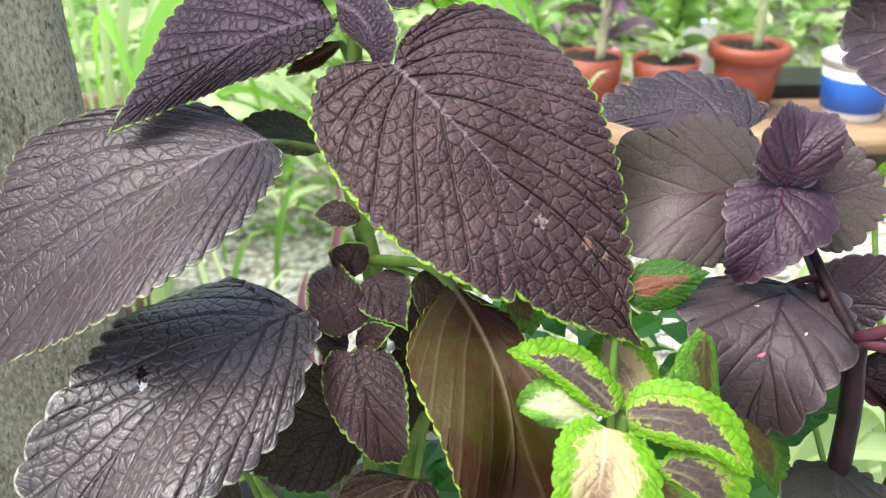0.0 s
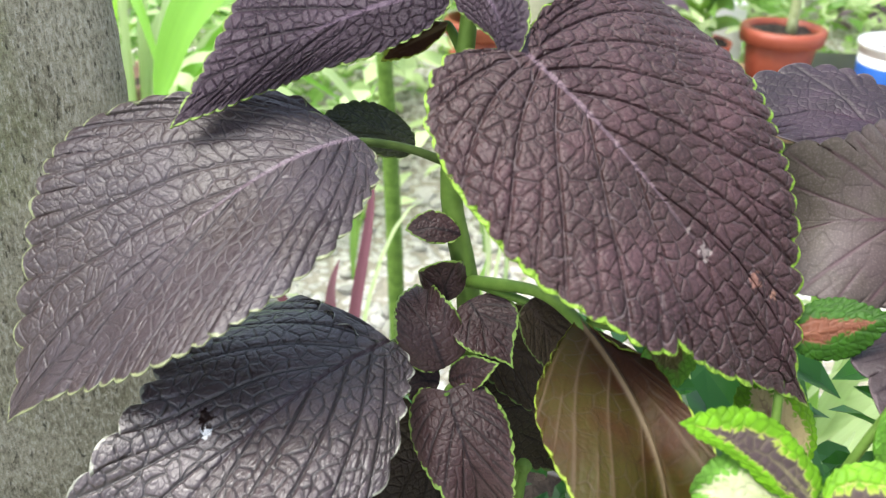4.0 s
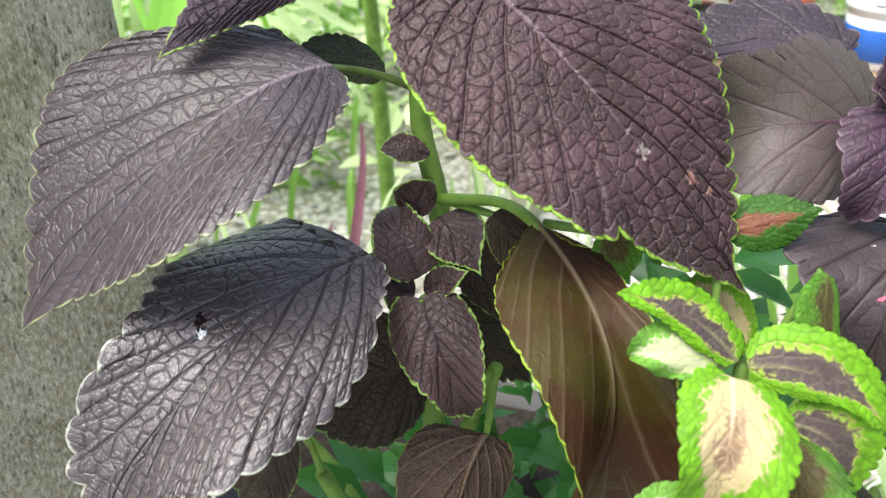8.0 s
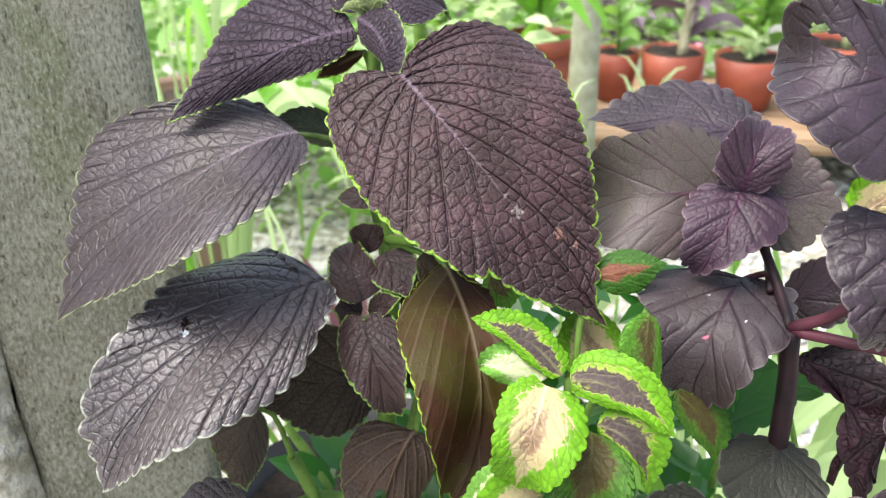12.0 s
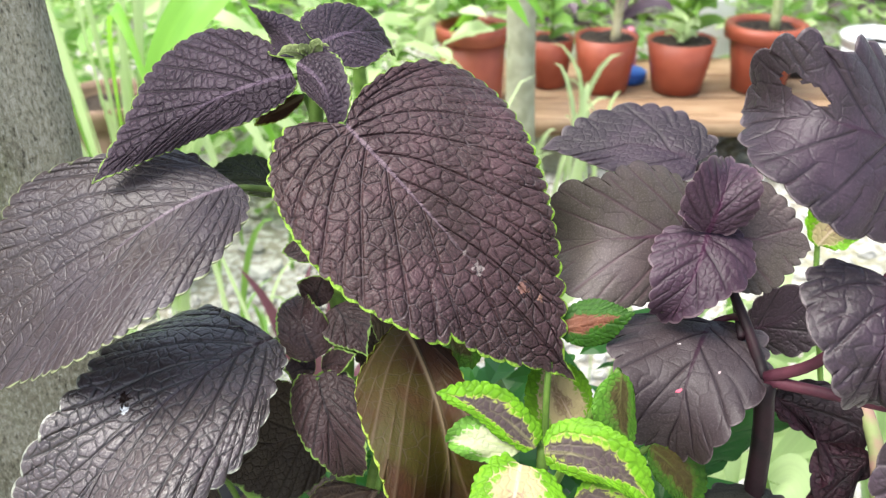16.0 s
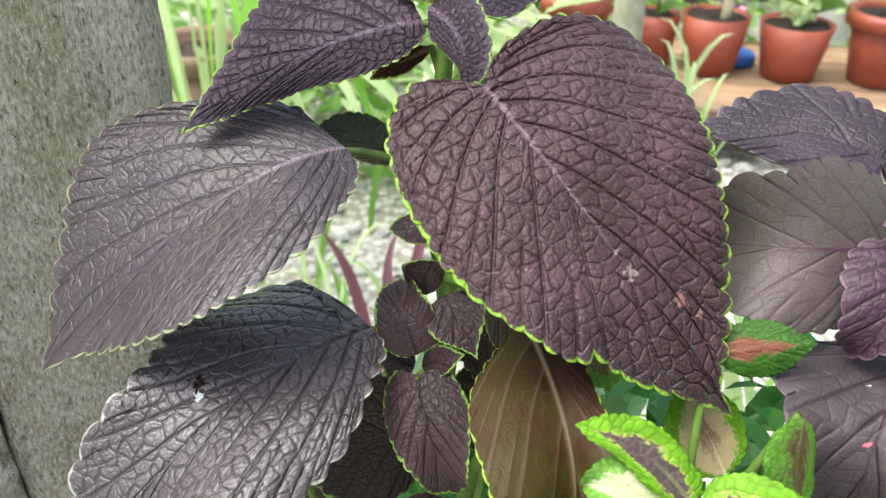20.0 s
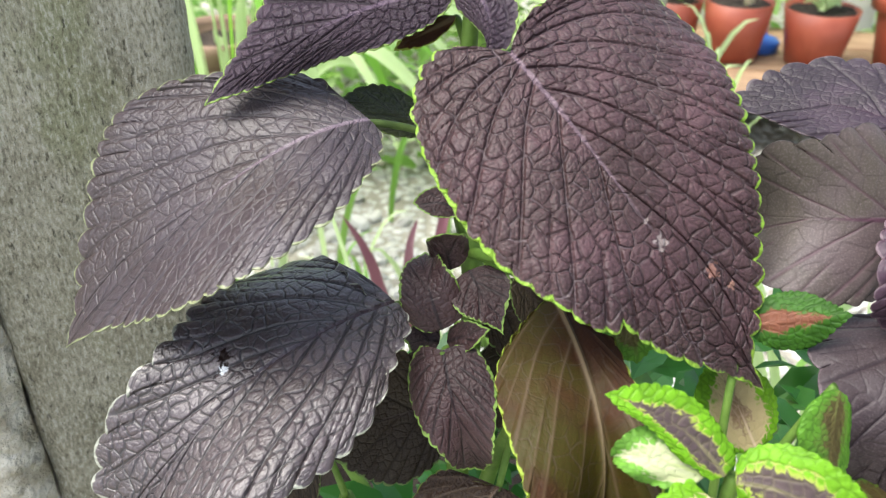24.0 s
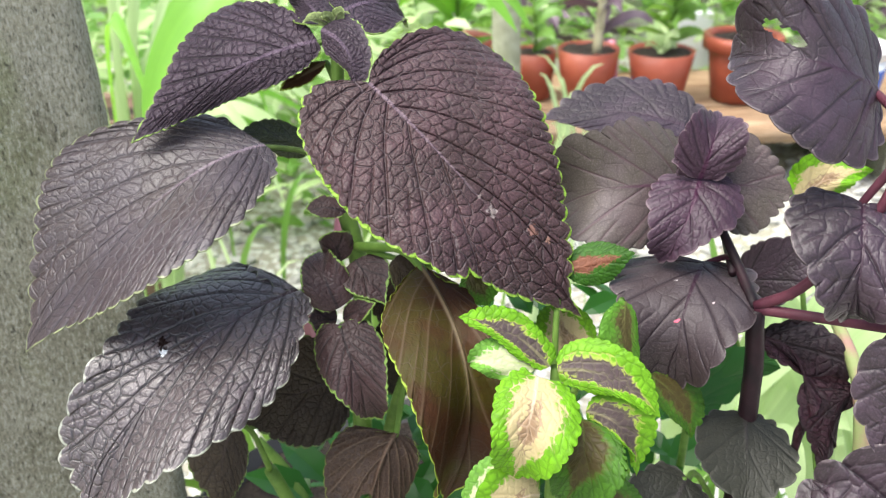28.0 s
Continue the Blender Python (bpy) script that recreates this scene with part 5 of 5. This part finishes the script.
# ---- strap-leaved plants ----
def blade_arrays(points, width, keel=0.25, n=22, droop_tip=0.0, turn=0.0):
    """A strap leaf along a smooth line: grooved along the middle and pointed."""
    p = np.array(points, float)
    t = np.linspace(0, 1, n)
    k = np.linspace(0, 1, len(p))
    fit_deg = min(3, len(p) - 1)
    c = np.stack([np.polyval(np.polyfit(k, p[:, a], fit_deg), t) for a in range(3)], -1)
    d = np.gradient(c, axis=0)
    d /= np.linalg.norm(d, axis=1)[:, None]
    up = np.array([math.sin(turn), -0.55 * math.cos(turn), 0.83])
    s = np.cross(d, up)
    s /= np.maximum(np.linalg.norm(s, axis=1), 1e-6)[:, None]
    nn = np.cross(s, d)
    w = width * np.sin(np.pi * np.clip(0.12 + 0.88 * t, 0, 1)) ** 0.7
    verts = []
    for i in range(n):
        for v in (-1, -0.5, 0, 0.5, 1):
            verts.append(c[i] + s[i] * v * w[i] * 0.5 + nn[i] * keel * abs(v) * w[i] * 0.5)
    faces = [(i * 5 + j, i * 5 + j + 1, i * 5 + j + 6, i * 5 + j + 5) for i in range(n - 1) for j in range(4)]
    uv = [(q, 0.5 + 0.5 * v) for q in t for v in (-1, -0.5, 0, 0.5, 1)]
    return verts, faces, uv


def blade(parent, points, width, material, label="", **kw):
    v, f, uv = blade_arrays(points, width, **kw)
    return part_from("leaf_blade", v, f, material, parent, label, uv=uv)


ginger = thing("broad_strap_plant", (-0.10, 1.02, 0.0), "tall bright green plant with broad arching strap leaves", "plant")
tube("stem", [(-0.10, 1.02, 0.0), (-0.11, 1.01, 0.4), (-0.13, 0.98, 0.78)], [0.012, 0.010, 0.006], STEM_GREEN, ginger)
for pts, w in (
    ([(-0.125, 0.970, 0.715), (-0.215, 0.820, 0.640), (-0.272, 0.800, 0.575), (-0.305, 0.790, 0.500)], 0.056),
    ([(-0.12, 0.98, 0.66), (-0.05, 0.96, 0.655), (0.02, 0.97, 0.63), (0.09, 0.95, 0.56)], 0.036),
    ([(-0.12, 1.0, 0.60), (-0.06, 1.05, 0.62), (0.04, 1.10, 0.60), (0.12, 1.12, 0.52)], 0.036),
):
    blade(ginger, pts, w, BLADE)

lily = thing("pale_lily_plant", (-0.47, 1.08, 0.0), "pale green lily-like plant with many narrow leaves behind the post", "plant")
rng = random.Random(12)
for i in range(40):
    a = rng.uniform(0, 2 * math.pi)
    r = rng.uniform(0.12, 0.30)
    h = rng.uniform(0.30, 0.62)
    x, y = -0.47 + 0.04 * math.cos(a), 1.08 + 0.05 * math.sin(a)
    ex, ey = x + r * math.cos(a) * 1.1, y + r * math.sin(a)
    blade(lily, [(x, y, 0.02 + 0.5 * h * rng.random()), (x + 0.35 * (ex - x), y + 0.35 * (ey - y), h), (x + 0.75 * (ex - x), y + 0.75 * (ey - y), h * 1.02), (ex, ey, h * rng.uniform(0.7, 0.95))], rng.uniform(0.014, 0.026), PALE if i % 3 else BLADE, turn=a)

spear = thing("pale_spear_plant", (0.27, 0.52, 0.0), "whitish green spear-leaved plant low among the coleus", "plant")
for i in range(36):
    a = rng.uniform(0, 2 * math.pi)
    r = rng.uniform(0.06, 0.22)
    h = rng.uniform(0.28, 0.50)
    x, y = 0.27 + rng.uniform(-0.09, 0.10), 0.50 + rng.uniform(-0.06, 0.12)
    ex, ey = x + r * math.cos(a), y + r * math.sin(a) * 0.8
    blade(spear, [(x, y, 0.1 + 0.2 * rng.random()), (x + 0.3 * (ex - x), y + 0.3 * (ey - y), h * 0.85), (x + 0.7 * (ex - x), y + 0.7 * (ey - y), h), (ex, ey, h * rng.uniform(0.75, 1.0))], rng.uniform(0.018, 0.034), PALE if i % 4 else GREEN, turn=a)

cordyline = thing("crimson_cordyline", (-0.13, 0.75, 0.0), "crimson-leaved young cordyline on the gravel", "plant")
for pts, w in (
    ([(-0.13, 0.75, 0.02), (-0.13, 0.74, 0.25), (-0.112, 0.755, 0.38), (-0.108, 0.775, 0.47)], 0.012),
    ([(-0.13, 0.75, 0.02), (-0.14, 0.73, 0.24), (-0.138, 0.70, 0.35), (-0.125, 0.68, 0.41)], 0.014),
    ([(-0.13, 0.75, 0.02), (-0.17, 0.75, 0.22), (-0.19, 0.75, 0.31), (-0.215, 0.74, 0.37)], 0.013),
    ([(-0.13, 0.75, 0.02), (-0.11, 0.74, 0.20), (-0.08, 0.72, 0.27), (-0.05, 0.70, 0.30)], 0.013),
):
    blade(cordyline, pts, w, CRIMSON)


def grass(name, label, x0, x1, y0, y1, count, h0, h1, w, material, seed):
    """Thin blades standing over a patch of ground, as one mesh."""
    r = random.Random(seed)
    verts, faces = [], []
    for _ in range(count):
        x, y, h = r.uniform(x0, x1), r.uniform(y0, y1), r.uniform(h0, h1)
        lx, ly = r.uniform(-0.35, 0.35) * h, r.uniform(-0.35, 0.35) * h
        v, f, _ = blade_arrays([(x, y, -0.01), (x + 0.15 * lx, y + 0.15 * ly, 0.45 * h), (x + 0.5 * lx, y + 0.5 * ly, 0.85 * h), (x + lx, y + ly, h)], r.uniform(0.6, 1.3) * w, n=9, turn=r.uniform(-1, 1))
        o = len(verts)
        verts += list(v)
        faces += [tuple(i + o for i in q) for q in f]
    tagged(part_from(name, verts, faces, material, None), label, "grass", kind="stuff")


grass("grass_tuft", "thin pale green grass stems on the gravel", -0.32, 0.02, 0.50, 1.0, 11, 0.25, 0.58, 0.007, PALE, 21)
grass("grass_tuft", "bright green grass blades on the gravel", -0.45, 0.25, 0.55, 1.5, 34, 0.08, 0.30, 0.010, GREEN, 22)
grass("grass_tuft", "long pale grass blades at the foot of the tree", 0.0, 0.30, 1.32, 1.62, 30, 0.15, 0.38, 0.010, PALE, 23)
grass("low_weeds", "low green weeds under the coleus", -0.16, 0.20, 0.30, 0.62, 140, 0.12, 0.40, 0.012, GREEN, 24)


# ---- the coleus' own planter ----
def planter():
    p = thing("nursery_bag", (-0.02, 0.34, 0.0), "black plastic nursery bag filled with dark soil", "planter")
    v, f = lathe([(0.10, 0.0), (0.115, 0.01), (0.128, 0.20), (0.135, 0.385), (0.139, 0.395), (0.133, 0.40), (0.128, 0.37), (0.11, 0.365)], (-0.02, 0.34, 0.0), 48, 9, 0.012)
    part_from("bag", v, f, BLACK, p)
    sv, sf = [], []
    for i in range(13):
        for k in range(36):
            a, q = 2 * math.pi * k / 36, 0.126 * i / 12
            px, py = -0.02 + q * math.cos(a), 0.34 + q * math.sin(a)
            sv.append((px, py, 0.385 + 0.012 * noise.noise((px * 30, py * 30, 0))))
    for i in range(12):
        for k in range(36):
            k2 = (k + 1) % 36
            sf.append((i * 36 + k, (i + 1) * 36 + k, (i + 1) * 36 + k2, i * 36 + k2))
    part_from("soil", sv, sf, SOIL, p, "dark crumbly potting soil")


planter()
for pts in ([(-0.030, 0.30, 0.39), (-0.05, 0.266, 0.48), (-0.067, 0.28, 0.504), (-0.082, 0.288, 0.52)], [(-0.03, 0.30, 0.39), (-0.025, 0.256, 0.491), (-0.052, 0.262, 0.500), (-0.07, 0.25, 0.505)]):
    tube("side_shoot", pts, [0.004, 0.0035, 0.003, 0.002], STEM_GREEN, coleus, "pale green side shoot")
leaf(coleus, LEAF_C, (-0.080, 0.225, 0.520), (-0.093, 0.213, 0.528), (-0.110, 0.203, 0.520), (0.0, -0.6, 0.8), 0.016, 0.016, "small grey-purple leaf low down", stalk=[(-0.05, 0.266, 0.48), (-0.07, 0.24, 0.505)], peak=0.5, teeth=12, seed=81)

# ---- young tree ----
tree = thing("young_tree", (0.105, 1.43, 0.0), "slim pale grey tree trunk by the bench", "tree")
tube("trunk", [(0.112, 1.43, -0.02), (0.106, 1.42, 0.35), (0.098, 1.44, 0.9), (0.10, 1.45, 1.8)], [0.030, 0.025, 0.023, 0.020], BARK, tree, sides=16, wobble=0.03)


# ---- what grows in the pots and behind the bench ----
def leaf_cloud(name, label, boxes, count, size, material, seed, category="foliage", flat=0.6):
    """Many small folded leaves scattered through the boxes, joined as one mesh."""
    r = random.Random(seed)
    verts, faces = [], []
    for _ in range(count):
        x0, x1, y0, y1, z0, z1 = r.choice(boxes)
        q = Vector((r.uniform(x0, x1), r.uniform(y0, y1), r.uniform(z0, z1)))
        s = size * r.uniform(0.6, 1.5)
        m = Matrix.Translation(q) @ Euler((r.uniform(-1, 1) * flat, r.uniform(-1, 1) * flat, r.uniform(0, 6.3))).to_matrix().to_4x4()
        o = len(verts)
        for (a, b, c) in ((0, 0, 0), (0.3, 0.24, 0.08), (0.65, 0.22, 0.06), (1, 0, -0.12), (0.65, -0.22, 0.06), (0.3, -0.24, 0.08), (0.35, 0, 0.0), (0.7, 0, -0.03)):
            verts.append(m @ Vector((a * s, b * s, c * s)))
        faces += [(o, o + 6, o + 1), (o + 1, o + 6, o + 7, o + 2), (o + 2, o + 7, o + 3), (o, o + 5, o + 6), (o + 6, o + 5, o + 4, o + 7), (o + 7, o + 4, o + 3)]
    return tagged(part_from(name, verts, faces, material, None, smooth=False), label, category, kind="stuff")


leaf_cloud("shrub_foliage", "green leafy shrubs behind the bench", [(-0.2, 2.6, 2.15, 2.9, 0.0, 0.42), (-1.2, -0.2, 1.5, 2.6, 0.0, 0.45)], 2600, 0.055, GREEN, 31)
leaf_cloud("shrub_foliage", "pale green leafy plants behind the bench", [(0.0, 2.6, 2.2, 2.7, 0.1, 0.46), (-1.3, 0.0, 1.4, 2.4, 0.1, 0.5)], 1500, 0.065, PALE, 32)
leaf_cloud("shrub_foliage", "mauve leafy plants behind the bench", [(0.1, 0.5, 2.2, 2.4, 0.2, 0.5), (1.0, 1.5, 2.2, 2.5, 0.2, 0.5)], 260, 0.055, MAUVE, 33)
leaf_cloud("far_foliage", "distant bright green garden foliage", [(-4.0, 4.5, 3.0, 5.0, 0.0, 0.8), (-4.0, 4.5, 5.0, 7.0, 0.2, 1.8)], 5200, 0.16, GREEN, 34)
leaf_cloud("far_foliage", "distant pale green garden foliage", [(-4.0, 4.5, 2.9, 4.6, 0.1, 0.9)], 1500, 0.16, PALE, 35)


PALE_STALK = stalk_material("stem_pale_green", (0.30, 0.36, 0.16), (0.45, 0.50, 0.28))


leaf_cloud("undergrowth", "dark green small-leaved weeds under the coleus", [(0.03, 0.13, 0.27, 0.36, 0.42, 0.585), (-0.06, 0.05, 0.27, 0.40, 0.40, 0.52), (0.02, 0.12, 0.17, 0.27, 0.42, 0.54)], 420, 0.026, DEEP, 36)


def potted(name, label, base, height, stalk_r, stalk_mat, count, spread, leaf_len, leaf_w, material, seed, low=0.35):
    r = random.Random(seed)
    p = thing(name, base, label, "plant")
    x, y, z = base
    tx, ty = x + r.uniform(-0.02, 0.02), y + r.uniform(-0.02, 0.02)
    tube("stem", [base, ((x + tx) / 2 + 0.006, (y + ty) / 2, z + height * 0.5), (tx, ty, z + height)], [stalk_r, stalk_r * 0.9, stalk_r * 0.6], stalk_mat, p, sides=8)
    for i in range(count):
        a = i * 2.4 + r.uniform(-0.4, 0.4)
        f = low + (1 - low) * i / max(1, count - 1)
        h = z + height * f
        bx, by = x + (tx - x) * f, y + (ty - y) * f
        ll = leaf_len * r.uniform(0.7, 1.2)
        ex, ey = bx + spread * ll * math.cos(a), by + spread * ll * math.sin(a)
        rise = r.uniform(0.1, 0.6) * ll
        blade(p, [(bx, by, h), (bx + 0.35 * (ex - bx), by + 0.35 * (ey - by), h + rise * 0.7), (bx + 0.7 * (ex - bx), by + 0.7 * (ey - by), h + rise), (ex, ey, h + rise * 0.6)], leaf_w * r.uniform(0.8, 1.2), material, turn=a, n=12)
    return p


potted("potted_cane", "young cane plant with a thick cream stalk", (0.348, 1.95, 0.262), 0.30, 0.012, CREAM_STALK, 16, 0.9, 0.12, 0.030, MAUVE, 41, 0.15)
potted("potted_seedling", "low pale green seedling in a flowerpot", (0.492, 1.95, 0.258), 0.035, 0.004, STEM_GREEN, 6, 0.8, 0.06, 0.026, PALE, 42, 0.2)
potted("potted_shrub", "leafy green shrub in a flowerpot", (0.517, 1.975, 0.258), 0.24, 0.005, STEM_GREEN, 30, 0.9, 0.085, 0.036, GREEN, 46, 0.12)
potted("potted_dracaena", "green plant with a pale stalk in the ribbed pot", (0.708, 1.955, 0.286), 0.33, 0.012, PALE_STALK, 9, 0.9, 0.15, 0.045, GREEN, 43, 0.5)
potted("potted_herb", "small green herb in a flowerpot", (0.203, 1.99, 0.255), 0.12, 0.004, STEM_GREEN, 10, 0.9, 0.10, 0.03, GREEN, 44, 0.1)
potted("potted_bush", "green bushy plant in the tall pot", (0.02, 1.85, 0.29), 0.20, 0.006, STEM_GREEN, 16, 0.9, 0.16, 0.04, BLADE, 45, 0.1)

bucket = thing("plastic_bucket", (0.95, 1.95, 0.152), "white plastic bucket with a blue label on the bench", "bucket")
v, f = lathe([(0.060, 0.0), (0.064, 0.004), (0.078, 0.115)], (0.925, 1.90, 0.152), 40)
part_from("wall", v, f, WHITE, bucket)
v, f = lathe([(0.0668, 0.020), (0.0688, 0.022), (0.0772, 0.092), (0.0758, 0.094)], (0.925, 1.90, 0.152), 40)
part_from("label_band", v, f, BLUE, bucket, "blue printed label")
v, f = lathe([(0.0782, 0.115), (0.080, 0.130), (0.084, 0.132), (0.084, 0.140), (0.080, 0.142), (0.074, 0.12), (0.06, 0.11)], (0.925, 1.90, 0.152), 40)
part_from("rim", v, f, WHITE, bucket, "white upper wall and rim")
tray = thing("seed_tray", (0.80, 2.08, 0.152), "black plastic seed tray on the bench", "tray")
part("tray_body", rough_box(0.745, 0.99, 2.03, 2.20, 0.152, 0.186, 0.03, 0.001, 8.0), BLACK, tray)
lid = thing("blue_lid", (0.40, 2.03, 0.152), "small blue plastic lid on the bench", "lid")
v, f = lathe([(0.040, 0.0), (0.044, 0.004), (0.044, 0.022), (0.040, 0.026), (0.01, 0.027)], (0.398, 2.02, 0.152), 32)
part_from("disc", v, f, BLUE, lid)
bottle = thing("pink_bottle", (0.415, 2.10, 0.152), "pink plastic bottle behind the pots", "bottle")
v, f = lathe([(0.017, 0.0), (0.019, 0.004), (0.019, 0.075), (0.014, 0.095), (0.008, 0.10), (0.008, 0.112)], (0.408, 2.09, 0.150), 24)
part_from("body", v, f, PINK, bottle)
box = thing("white_box", (0.66, 2.30, 0.0), "white plastic tub behind the pots", "tub")
part("tub_body", rough_box(0.61, 0.71, 2.27, 2.36, 0.0, 0.285, 0.03, 0.001, 9.0), WHITE, box)
